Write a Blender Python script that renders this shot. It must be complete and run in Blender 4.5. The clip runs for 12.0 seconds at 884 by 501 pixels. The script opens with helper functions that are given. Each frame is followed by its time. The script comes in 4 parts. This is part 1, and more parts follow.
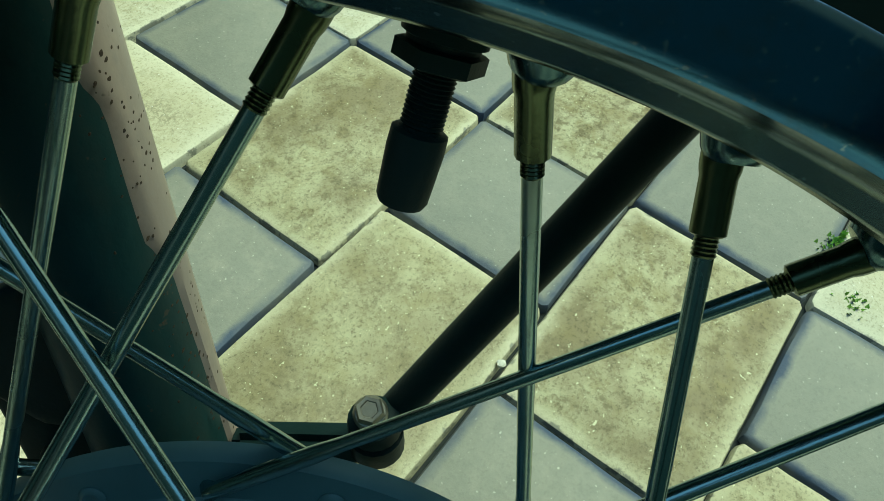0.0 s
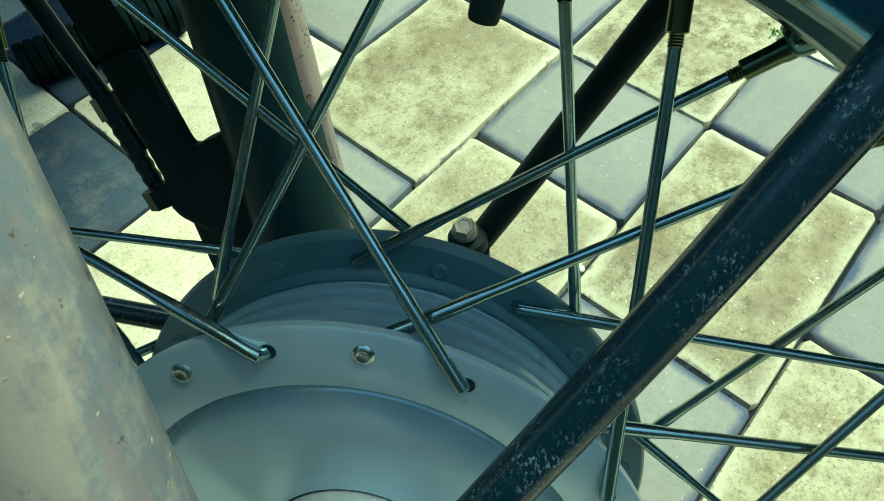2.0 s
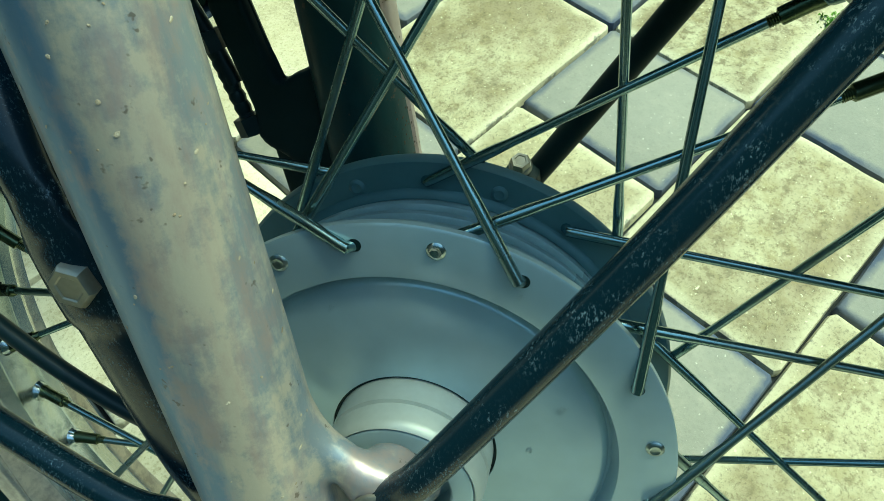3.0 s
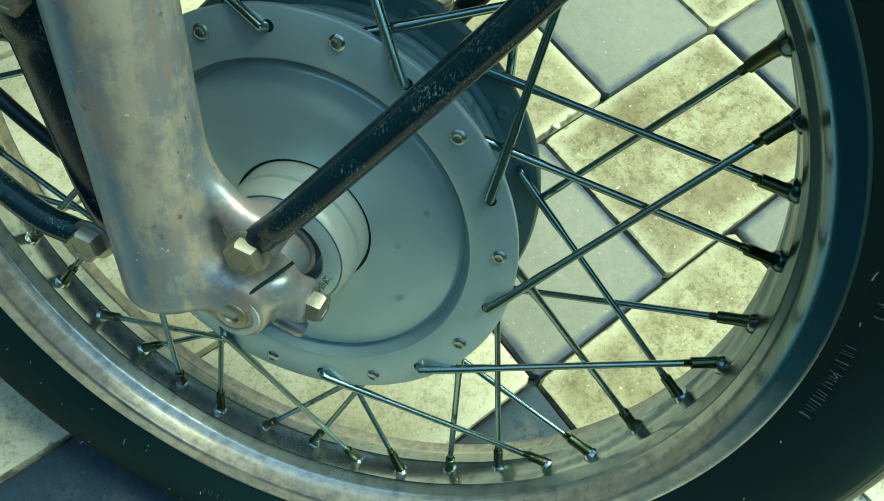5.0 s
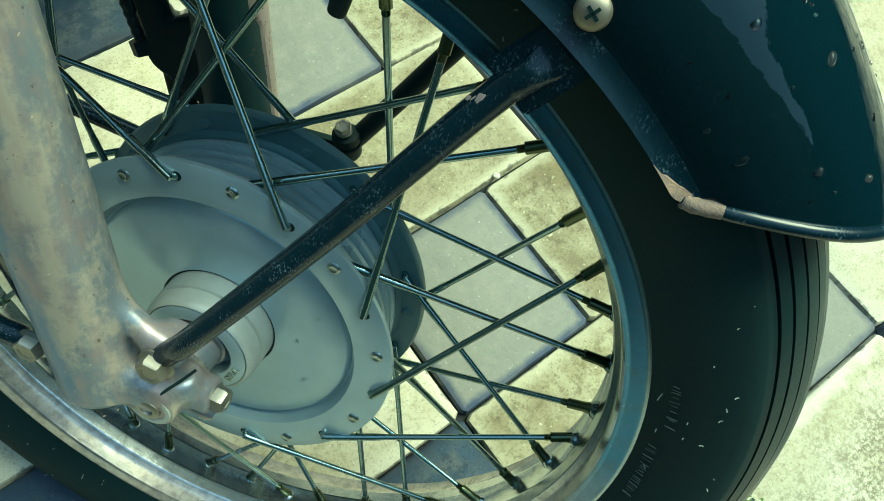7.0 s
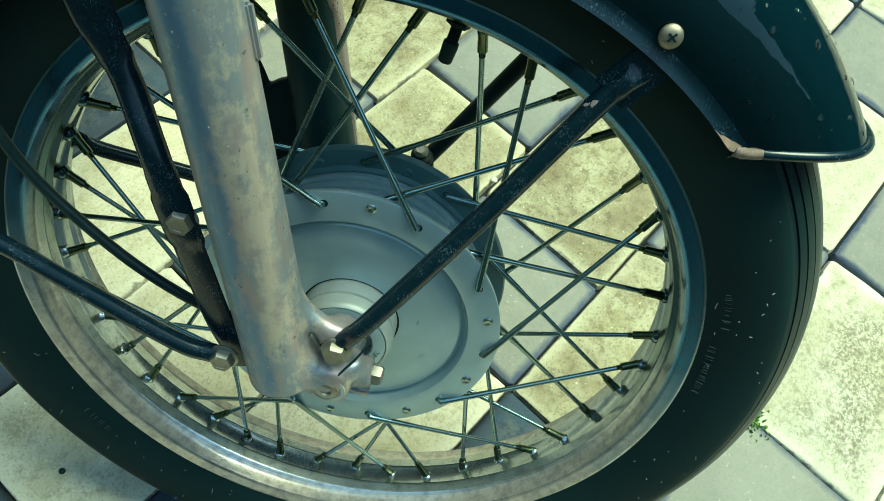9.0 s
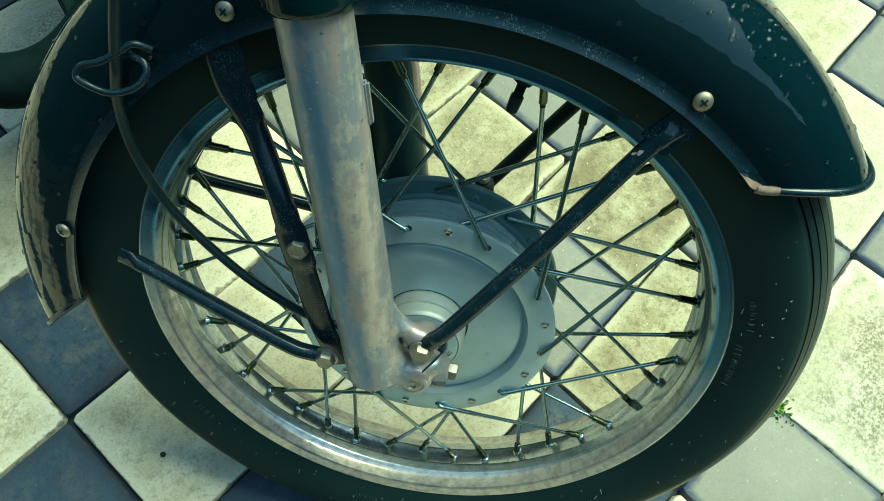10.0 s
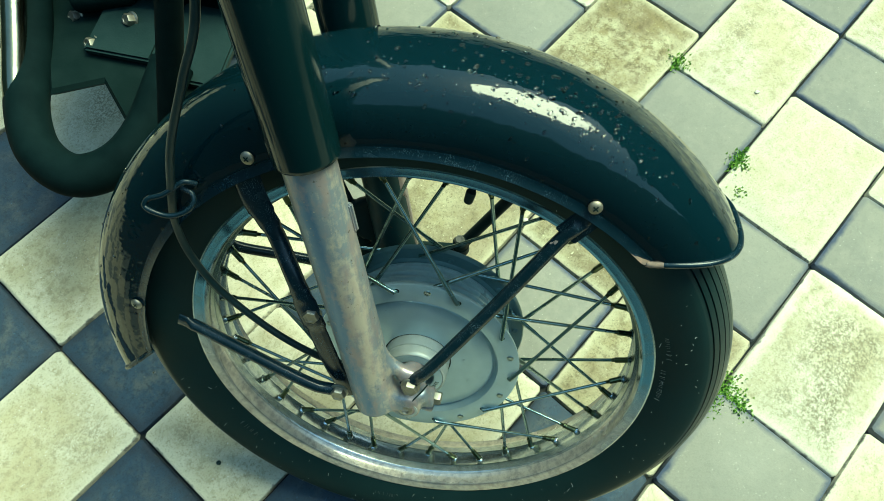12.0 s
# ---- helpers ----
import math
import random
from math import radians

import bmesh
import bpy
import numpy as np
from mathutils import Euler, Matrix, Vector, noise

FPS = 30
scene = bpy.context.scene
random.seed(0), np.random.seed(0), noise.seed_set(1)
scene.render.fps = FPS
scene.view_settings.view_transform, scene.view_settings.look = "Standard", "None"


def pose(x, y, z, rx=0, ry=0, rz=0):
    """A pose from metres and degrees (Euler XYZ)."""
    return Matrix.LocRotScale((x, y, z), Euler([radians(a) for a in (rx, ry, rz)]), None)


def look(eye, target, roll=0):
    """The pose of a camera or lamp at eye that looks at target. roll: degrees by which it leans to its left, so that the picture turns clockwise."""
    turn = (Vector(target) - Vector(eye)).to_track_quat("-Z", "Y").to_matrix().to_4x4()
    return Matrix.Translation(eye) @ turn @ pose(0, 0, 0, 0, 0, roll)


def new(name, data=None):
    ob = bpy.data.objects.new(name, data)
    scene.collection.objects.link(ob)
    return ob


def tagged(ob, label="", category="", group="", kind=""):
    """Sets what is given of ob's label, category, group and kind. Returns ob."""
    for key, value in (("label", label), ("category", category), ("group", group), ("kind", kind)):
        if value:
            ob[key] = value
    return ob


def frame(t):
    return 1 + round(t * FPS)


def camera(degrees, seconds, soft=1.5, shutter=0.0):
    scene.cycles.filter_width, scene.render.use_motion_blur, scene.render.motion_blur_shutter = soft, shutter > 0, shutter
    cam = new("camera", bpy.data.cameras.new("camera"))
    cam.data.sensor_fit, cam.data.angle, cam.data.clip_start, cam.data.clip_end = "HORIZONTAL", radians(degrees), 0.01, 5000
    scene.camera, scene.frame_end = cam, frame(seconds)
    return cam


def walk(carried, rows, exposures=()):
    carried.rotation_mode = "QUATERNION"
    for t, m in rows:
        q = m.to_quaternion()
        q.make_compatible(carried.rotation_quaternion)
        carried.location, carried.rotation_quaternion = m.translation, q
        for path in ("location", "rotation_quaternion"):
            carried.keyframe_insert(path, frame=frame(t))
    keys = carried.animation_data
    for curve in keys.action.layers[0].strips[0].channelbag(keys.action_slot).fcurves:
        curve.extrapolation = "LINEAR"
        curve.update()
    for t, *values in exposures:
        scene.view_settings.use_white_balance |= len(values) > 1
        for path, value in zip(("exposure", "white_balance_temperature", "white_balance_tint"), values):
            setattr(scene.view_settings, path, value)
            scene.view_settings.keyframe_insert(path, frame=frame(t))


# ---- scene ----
# ------------------------------------------------------------------ camera
cam = camera(63.69, 12.0, soft=0.45)
ROWS = [
    (0, 0.0365, 0.0101, 0.552, 36.381, -5.004, 1.614),
    (0.5, 0.0413, 0.0066, 0.5688, 36.897, -3.835, 1.453),
    (1, 0.0491, -0.0166, 0.5783, 35.543, -1.898, 1.63),
    (1.5, 0.0448, -0.0479, 0.5848, 35.015, -1.128, 2.083),
    (2, 0.0415, -0.0703, 0.5883, 33.273, 1.324, 5.173),
    (2.5, 0.0376, -0.0864, 0.5932, 32.631, 2.995, 7.263),
    (3, 0.0346, -0.112, 0.6055, 32.02, 1.703, 9.101),
    (3.5, 0.0407, -0.1372, 0.6234, 27.858, -0.229, 12.458),
    (5.5, 0.108, -0.1603, 0.6236, 22.939, -6.39, 17.644),
    (6, 0.1341, -0.139, 0.6189, 21.734, -6.672, 17.887),
    (6.5, 0.138, -0.1134, 0.6414, 22.119, -6.761, 17.834),
    (7, 0.1229, -0.11, 0.7142, 22.262, -5.709, 18.31),
    (7.5, 0.1085, -0.1283, 0.7509, 21.869, -3.861, 16.816),
    (9.5, 0.0079, -0.2104, 0.8228, 25.892, -7.052, 6.217),
    (10, -0.0048, -0.2191, 0.8743, 24.38, -4.345, 7.616),
    (10.5, 0.0103, -0.2222, 0.9276, 24.507, -3.061, 8.83),
    (11, 0.0264, -0.2198, 0.9715, 24.393, -2.52, 8.045),
    (11.5, 0.0337, -0.2178, 1.0096, 22.749, -2.067, 7.241),
    (12, 0.0402, -0.2137, 1.0466, 23.155, -0.499, 6.456),
]
EXPOSURES = [(0.0, 0.68, 5950, -31), (1.0, 0.9, 5900, -31), (1.5, 0.91, 5800, -31), (2.0, 1.26, 5830, -31), (3.5, 1.28, 6000, -31), (5.5, 1.14, 6000, -32), (7.5, 1.15, 6060, -31), (9.5, 1.21, 6170, -31), (12.0, 1.23, 6250, -31)]
walk(cam, [(t, pose(x, y, z, rx, ry, rz)) for t, x, y, z, rx, ry, rz in ROWS], EXPOSURES)

# ------------------------------------------------------------------ light
SUN_AZ, SUN_EL = radians(45), radians(59)  # azimuth from +x towards +y
world = bpy.data.worlds.new("sky")
scene.world = world
world.use_nodes = True
wn = world.node_tree
sky = wn.nodes.new("ShaderNodeTexSky")
sky.sky_type, sky.sun_disc = "NISHITA", False
sky.sun_elevation, sky.sun_rotation = SUN_EL, math.pi / 2 - SUN_AZ
sky.dust_density, sky.air_density = 1.2, 1.2
wn.links.new(sky.outputs[0], wn.nodes["Background"].inputs[0])
wn.nodes["Background"].inputs[1].default_value = 0.142
sun = new("sun", bpy.data.lights.new("sun", "SUN"))
sun.data.energy, sun.data.angle, sun.data.color = 2.8, radians(34), (1.0, 0.90, 0.70)
sun.matrix_world = look((math.cos(SUN_AZ) * math.cos(SUN_EL) * 5, math.sin(SUN_AZ) * math.cos(SUN_EL) * 5, math.sin(SUN_EL) * 5), (0, 0, 0))


# ------------------------------------------------------------------ materials
class Nodes:
    """A small wrapper to write node materials in few lines."""

    def __init__(self, name):
        self.mat = bpy.data.materials.new(name)
        self.mat.use_nodes = True
        self.tree = self.mat.node_tree
        self.bsdf = self.tree.nodes["Principled BSDF"]
        self.coord = self.tree.nodes.new("ShaderNodeTexCoord").outputs["Object"]
        self.shift = None

    def add(self, kind, **values):
        node = self.tree.nodes.new(kind)
        for key, value in values.items():
            node.inputs[key].default_value = value
        return node

    def link(self, a, b):
        self.tree.links.new(a, b)

    def own(self):
        """Moves the pattern by the object's own random number, so that alike pieces differ."""
        info = self.add("ShaderNodeObjectInfo")
        mul = self.add("ShaderNodeVectorMath")
        mul.operation = "MULTIPLY_ADD"
        comb = self.add("ShaderNodeCombineXYZ")
        for axis, factor in (("X", 37.0), ("Y", 91.0), ("Z", 53.0)):
            m = self.add("ShaderNodeMath")
            m.operation = "MULTIPLY"
            m.inputs[1].default_value = factor
            self.link(info.outputs["Random"], m.inputs[0])
            self.link(m.outputs[0], comb.inputs[axis])
        mul.inputs[1].default_value = (1, 1, 1)
        self.link(self.coord, mul.inputs[0])
        self.link(comb.outputs[0], mul.inputs[2])
        self.raw = self.coord
        self.coord = mul.outputs[0]
        return info.outputs["Random"]

    def noise(self, scale, detail=4.0, rough=0.55, stretch=None):
        n = self.add("ShaderNodeTexNoise", Scale=scale, Detail=detail, Roughness=rough)
        v = self.coord
        if stretch:
            m = self.add("ShaderNodeVectorMath")
            m.operation = "MULTIPLY"
            m.inputs[1].default_value = stretch
            self.link(v, m.inputs[0])
            v = m.outputs[0]
        self.link(v, n.inputs["Vector"])
        return n.outputs["Fac"]

    def ramp(self, fac, stops):
        r = self.add("ShaderNodeValToRGB")
        el = r.color_ramp.elements
        while len(el) < len(stops):
            el.new(0.5)
        for e, (p, c) in zip(el, stops):
            e.position = p
            e.color = (*c, 1) if isinstance(c, tuple) else (c, c, c, 1)
        self.link(fac, r.inputs[0])
        return r.outputs[0]

    def mix(self, fac, a, b, mode="MIX"):
        m = self.tree.nodes.new("ShaderNodeMix")
        m.data_type, m.blend_type = "RGBA", mode
        for sock, v in ((m.inputs[0], fac), (m.inputs[6], a), (m.inputs[7], b)):
            if isinstance(v, bpy.types.NodeSocket):
                self.link(v, sock)
            else:
                sock.default_value = (*v, 1) if isinstance(v, tuple) else v
        return m.outputs[2]

    def set(self, name, v):
        sock = self.bsdf.inputs[name]
        if isinstance(v, bpy.types.NodeSocket):
            self.link(v, sock)
        else:
            sock.default_value = (*v, 1) if isinstance(v, tuple) else v

    def bump(self, fac, strength, depth):
        b = self.add("ShaderNodeBump", Strength=strength, Distance=depth)
        self.link(fac, b.inputs["Height"])
        self.link(b.outputs[0], self.bsdf.inputs["Normal"])


def metal(name, colour, rough, dirt=(0.25, 0.2, 0.14), amount=0.5, scale=60.0, metallic=1.0, bump=0.0003):
    n = Nodes(name)
    big, small = n.noise(scale * 0.35, 5), n.noise(scale * 4, 3)
    spots = n.ramp(big, [(0.45, 0.0), (0.75, 1.0)])
    col = n.mix(n.ramp(small, [(0.35, 0.0), (0.7, 0.25)]), colour, tuple(c * 0.6 for c in colour))
    col = n.mix(n.mix(1.0, spots, (amount,) * 3, "MULTIPLY"), col, dirt)
    n.set("Base Color", col)
    n.set("Metallic", metallic)
    n.set("Roughness", n.ramp(big, [(0.3, rough), (0.75, min(1.0, rough + 0.22))]))
    if bump:
        n.bump(small, 0.35, bump)
    return n.mat


def gloss_paint(name, colour, rough=0.08, wear=None, dusty=0.25, spread=0.14, grain=0.15, waves=0.0, spec=0.5):
    n = Nodes(name)
    big, fine = n.noise(14, 5), n.noise(220, 4, 0.7)
    col = n.mix(n.ramp(fine, [(0.62, 0.0), (0.78, dusty)]), colour, (0.10, 0.11, 0.10))
    if wear:
        chips, zone = n.noise(1150, 4, 0.7, (1.0, 1.0, 0.5)), n.noise(60, 6, 0.7)
        mask = n.mix(1.0, n.ramp(chips, [(0.54, 0.0), (0.66, 0.6)]), n.ramp(zone, [(0.48, 0.04), (0.62, 0.95)]), "MULTIPLY")
        col = n.mix(mask, col, wear)
    n.set("Base Color", col)
    n.set("Roughness", n.ramp(big, [(0.3, rough), (0.8, rough + spread)]))
    n.set("Specular IOR Level", spec)
    if waves:
        film = n.mix(0.07, n.noise(24, 3, 0.5, (1.0, 2.2, 1.0)), n.noise(110, 4, 0.6, (1.0, 2.5, 1.0)))
        n.bump(film, waves, 0.004)
    else:
        n.bump(fine, grain, 0.0002)
    return n.mat


def rubber_material():
    n = Nodes("tyre_rubber")
    big, fine = n.noise(20, 5), n.noise(260, 3)
    n.set("Base Color", n.mix(n.ramp(big, [(0.4, 0.0), (0.8, 0.6)]), (0.0085, 0.025, 0.027), (0.015, 0.037, 0.039)))
    flat = n.add("ShaderNodeVectorMath")
    flat.operation = "MULTIPLY"
    flat.inputs[1].default_value = (1, 0, 1)
    n.link(n.coord, flat.inputs[0])
    rad = n.add("ShaderNodeVectorMath")
    rad.operation = "LENGTH"
    n.link(flat.outputs[0], rad.inputs[0])
    tread_zone = n.add("ShaderNodeMapRange")
    for k, v in (("From Min", 0.293), ("From Max", 0.297)):
        tread_zone.inputs[k].default_value = v
    n.link(rad.outputs["Value"], tread_zone.inputs[0])
    # the road has polished the tread; the sidewall stays dull
    n.set("Roughness", n.mix(tread_zone.outputs[0], n.ramp(big, [(0.3, 0.6), (0.8, 0.8)]), n.ramp(big, [(0.3, 0.30), (0.8, 0.45)])))
    n.set("Specular IOR Level", n.mix(tread_zone.outputs[0], (0.12, 0.12, 0.12), (0.42, 0.42, 0.42)))
    n.bump(fine, 0.3, 0.0004)
    return n.mat


def paver_material(name, base, dirt, moss, edge, edge_amount, half, spots=0.0, edge_reach=0.62, spread=0.54, edge_start=0.16, waver=0.035, calm=1.0):
    n = Nodes(name)
    rnd = n.own()
    big, mid, fine = n.noise(9, 6, 0.62), n.noise(38, 6, 0.65), n.noise(320, 4, 0.7)
    tone = n.mix(n.ramp(rnd, [(0.0, 0.0), (1.0, 0.45)]), base, tuple(c * 0.78 for c in base))
    # distance to the edges of the block, for the edge tone
    sep = n.add("ShaderNodeSeparateXYZ")
    n.link(n.raw, sep.inputs[0])
    gaps = []
    for axis, h in zip("XY", half):
        a = n.add("ShaderNodeMath")
        a.operation = "ABSOLUTE"
        n.link(sep.outputs[axis], a.inputs[0])
        s = n.add("ShaderNodeMath")
        s.operation = "SUBTRACT"
        s.inputs[0].default_value = h
        n.link(a.outputs[0], s.inputs[1])
        gaps.append(s.outputs[0])
    least = n.add("ShaderNodeMath")
    least.operation = "MINIMUM"
    n.link(gaps[0], least.inputs[0])
    n.link(gaps[1], least.inputs[1])
    wob = n.add("ShaderNodeMath")
    wob.operation = "MULTIPLY_ADD"
    wob.inputs[1].default_value, wob.inputs[2].default_value = -waver, waver * 0.51
    n.link(mid, wob.inputs[0])
    total = n.add("ShaderNodeMath")
    n.link(least.outputs[0], total.inputs[0])
    n.link(wob.outputs[0], total.inputs[1])
    scaled = n.add("ShaderNodeMath")
    scaled.operation = "MULTIPLY"
    scaled.inputs[1].default_value = 40.0
    n.link(total.outputs[0], scaled.inputs[0])
    inner = n.mix(1.0, n.ramp(scaled.outputs[0], [(0.1, 0.12), (0.95, 1.0)]), n.ramp(rnd, [(0.0, 0.35), (0.22, 1.0), (0.45, 0.55), (0.7, 1.0), (1.0, 0.45)]), "MULTIPLY")
    col = n.mix(n.mix(1.0, n.ramp(big, [(0.42, 0.0), (0.60, 0.95)]), inner, "MULTIPLY"), tone, dirt)
    col = n.mix(n.mix(1.0, n.ramp(mid, [(0.46, 0.0), (0.64, 0.8)]), inner, "MULTIPLY"), col, moss)
    blotch = n.noise(75, 7, 0.75)
    col = n.mix(n.mix(1.0, n.ramp(blotch, [(0.50, 0.0), (0.62, 0.75 * calm)]), inner, "MULTIPLY"), col, tuple(c * 0.72 for c in dirt))
    lichen = n.mix(1.0, n.ramp(n.noise(230, 6, 0.8), [(0.47, 0.0), (0.54, 0.85)]), n.ramp(n.noise(6, 3, 0.5), [(spread, 0.0), (spread + 0.12, spots)]), "MULTIPLY")
    deep = n.add("ShaderNodeMath")
    deep.operation = "MULTIPLY"
    deep.inputs[1].default_value = 12.0
    n.link(total.outputs[0], deep.inputs[0])
    middle = n.ramp(deep.outputs[0], [(0.22, 0.0), (0.62, 1.0)])
    col = n.mix(n.mix(1.0, lichen, middle, "MULTIPLY"), col, tuple(c * 0.42 for c in dirt))
    speck = n.noise(130, 5, 0.75)
    col = n.mix(n.ramp(speck, [(0.62, 0.0), (0.70, 0.7 * calm)]), col, tuple(c * 0.5 for c in dirt))
    col = n.mix(n.ramp(speck, [(0.26, 0.6), (0.36, 0.0)]), col, tuple(min(0.7, c * 1.7) for c in base))
    col = n.mix(n.ramp(fine, [(0.52, 0.0), (0.68, 0.6 * calm)]), col, tuple(c * 0.45 for c in dirt))
    # pale grains of the cast surface
    col = n.mix(n.ramp(n.noise(260, 2, 0.5), [(0.70, 0.0), (0.74, 0.6)]), col, tuple(min(0.75, c * 2.1) for c in base))
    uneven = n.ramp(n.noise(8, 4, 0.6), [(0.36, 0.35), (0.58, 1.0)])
    # edge tone laid in an uneven band along the block's sides
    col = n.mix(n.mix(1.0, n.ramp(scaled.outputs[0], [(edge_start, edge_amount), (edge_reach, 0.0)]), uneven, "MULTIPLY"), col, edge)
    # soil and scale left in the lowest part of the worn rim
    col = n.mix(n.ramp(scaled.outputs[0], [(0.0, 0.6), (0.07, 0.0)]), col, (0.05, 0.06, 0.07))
    n.set("Base Color", col)
    n.set("Roughness", n.ramp(big, [(0.3, 0.85), (0.7, 0.6)]))
    n.bump(n.mix(0.5, mid, fine), 0.5, 0.0015)
    return n.mat


def plain_noise(name, a, b, scale, rough, bump=0.001, spec=0.3):
    n = Nodes(name)
    f, g = n.noise(scale, 6, 0.6), n.noise(scale * 9, 3)
    n.set("Base Color", n.mix(n.ramp(f, [(0.35, 0.0), (0.7, 1.0)]), a, b))
    n.set("Roughness", rough)
    n.set("Specular IOR Level", spec)
    n.bump(g, 0.4, bump)
    return n.mat


def cast_material(name, colour, blue, brown, amount, metallic=0.62, spec=0.5, band=False):
    """Weathered cast aluminium: long blue-grey and mauve-brown stains, pits and specks of mud."""
    n = Nodes(name)
    long1, long2 = n.noise(46, 6, 0.6, (1.0, 1.0, 0.20)), n.noise(58, 6, 0.66, (1.0, 1.0, 0.25))
    fine, pits, patch = n.noise(420, 3), n.noise(150, 3, 0.7), n.noise(85, 7, 0.72)
    rough_edge = n.mix(0.36, long1, patch)
    col = n.mix(n.ramp(rough_edge, [(0.43, 0.0), (0.51, amount * 0.75)]), colour, blue)
    if band:
        # one long blue band down the slider's outer face, with a ragged border
        across = n.add("ShaderNodeVectorMath")
        across.operation = "DOT_PRODUCT"
        across.inputs[1].default_value = (1.0, 0.0, -FK_S)
        n.link(n.coord, across.inputs[0])
        place = n.add("ShaderNodeMapRange")
        for key, v in (("From Min", FK_X - FK_S * 0.1 - FK_R), ("From Max", FK_X - FK_S * 0.1 + FK_R)):
            place.inputs[key].default_value = v
        n.link(across.outputs["Value"], place.inputs[0])
        ragged = n.mix(0.42, place.outputs[0], n.mix(0.5, n.noise(30, 5, 0.65, (1.0, 1.0, 0.35)), patch))
        blue_mask = n.ramp(ragged, [(0.31, 0.0), (0.37, 0.9), (0.49, 0.85), (0.555, 0.0)])
        col = n.mix(blue_mask, col, (0.12, 0.21, 0.34))
    col = n.mix(n.ramp(n.mix(0.3, long2, patch), [(0.48, 0.0), (0.60, amount * 0.8)]), col, brown)
    col = n.mix(n.ramp(patch, [(0.58, 0.0), (0.72, amount * 0.4)]), col, tuple(c * 0.6 for c in colour))
    col = n.mix(n.ramp(pits, [(0.66, 0.0), (0.71, 0.7)]), col, (0.10, 0.08, 0.06))
    n.set("Base Color", col)
    n.set("Metallic", metallic)
    n.set("Specular IOR Level", spec)
    n.set("Roughness", n.ramp(long1, [(0.3, 0.32), (0.75, 0.46)]))
    n.bump(n.mix(0.5, fine, pits), 0.35, 0.0004)
    return n.mat


def rim_material():
    """Chrome with reflections painted in, and dried dust lying in the lowest part of the channel."""
    n = Nodes("chrome_rim")
    big, small = n.noise(11, 5), n.noise(120, 5, 0.7)
    sep = n.add("ShaderNodeSeparateXYZ")
    mid = n.add("ShaderNodeVectorMath")
    mid.operation = "SUBTRACT"
    mid.inputs[1].default_value = (0, 0, 0.0016)
    n.link(n.coord, mid.inputs[0])
    n.link(mid.outputs[0], sep.inputs[0])
    flat = n.add("ShaderNodeCombineXYZ")
    n.link(sep.outputs["X"], flat.inputs["X"])
    n.link(sep.outputs["Z"], flat.inputs["Z"])
    rad = n.add("ShaderNodeVectorMath")
    rad.operation = "LENGTH"
    n.link(flat.outputs[0], rad.inputs[0])
    span = n.add("ShaderNodeMapRange")
    for k, v in (("From Min", 0.2), ("From Max", 0.25)):
        span.inputs[k].default_value = v
    n.link(rad.outputs["Value"], span.inputs[0])
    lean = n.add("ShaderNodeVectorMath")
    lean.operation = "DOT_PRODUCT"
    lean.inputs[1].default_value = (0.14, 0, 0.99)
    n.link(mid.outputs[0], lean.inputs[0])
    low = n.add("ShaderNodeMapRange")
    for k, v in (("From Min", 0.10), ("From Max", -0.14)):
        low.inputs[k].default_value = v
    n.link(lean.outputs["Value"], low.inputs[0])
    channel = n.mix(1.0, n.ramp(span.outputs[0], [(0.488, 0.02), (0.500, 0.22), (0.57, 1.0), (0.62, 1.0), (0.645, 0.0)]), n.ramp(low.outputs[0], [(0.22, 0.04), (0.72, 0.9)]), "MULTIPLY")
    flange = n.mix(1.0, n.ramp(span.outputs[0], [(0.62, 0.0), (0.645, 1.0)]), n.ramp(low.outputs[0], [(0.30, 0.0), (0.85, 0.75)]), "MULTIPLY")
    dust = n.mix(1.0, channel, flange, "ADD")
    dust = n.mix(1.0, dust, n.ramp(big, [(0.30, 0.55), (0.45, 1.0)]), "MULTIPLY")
    # channel metal dark above, bright below: its reflections painted by height
    reflection_tone = n.mix(n.ramp(low.outputs[0], [(0.25, 0.0), (0.75, 1.0)]), (0.085, 0.14, 0.155), (0.66, 0.72, 0.75))
    # the flange's blue stands for reflected sky
    metal_tone = n.mix(n.ramp(span.outputs[0], [(0.60, 0.0), (0.64, 1.0)]), reflection_tone, (0.080, 0.19, 0.345))
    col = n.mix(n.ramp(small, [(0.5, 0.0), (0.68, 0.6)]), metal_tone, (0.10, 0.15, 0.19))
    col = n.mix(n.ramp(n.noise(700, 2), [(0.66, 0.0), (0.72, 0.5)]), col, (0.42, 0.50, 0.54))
    # pale outer ring is a painted highlight on the lip
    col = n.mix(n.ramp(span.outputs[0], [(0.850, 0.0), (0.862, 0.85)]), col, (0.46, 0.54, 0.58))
    tan = n.mix(n.ramp(small, [(0.42, 0.0), (0.62, 1.0)]), (0.70, 0.62, 0.52), (0.44, 0.38, 0.33))
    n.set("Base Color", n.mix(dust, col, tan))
    n.set("Metallic", n.mix(dust, (1.0, 1.0, 1.0), (0.40, 0.40, 0.40)))
    n.set("Roughness", n.mix(dust, (0.21, 0.21, 0.21), (0.29, 0.29, 0.29)))
    n.bump(small, 0.25, 0.0002)
    return n.mat


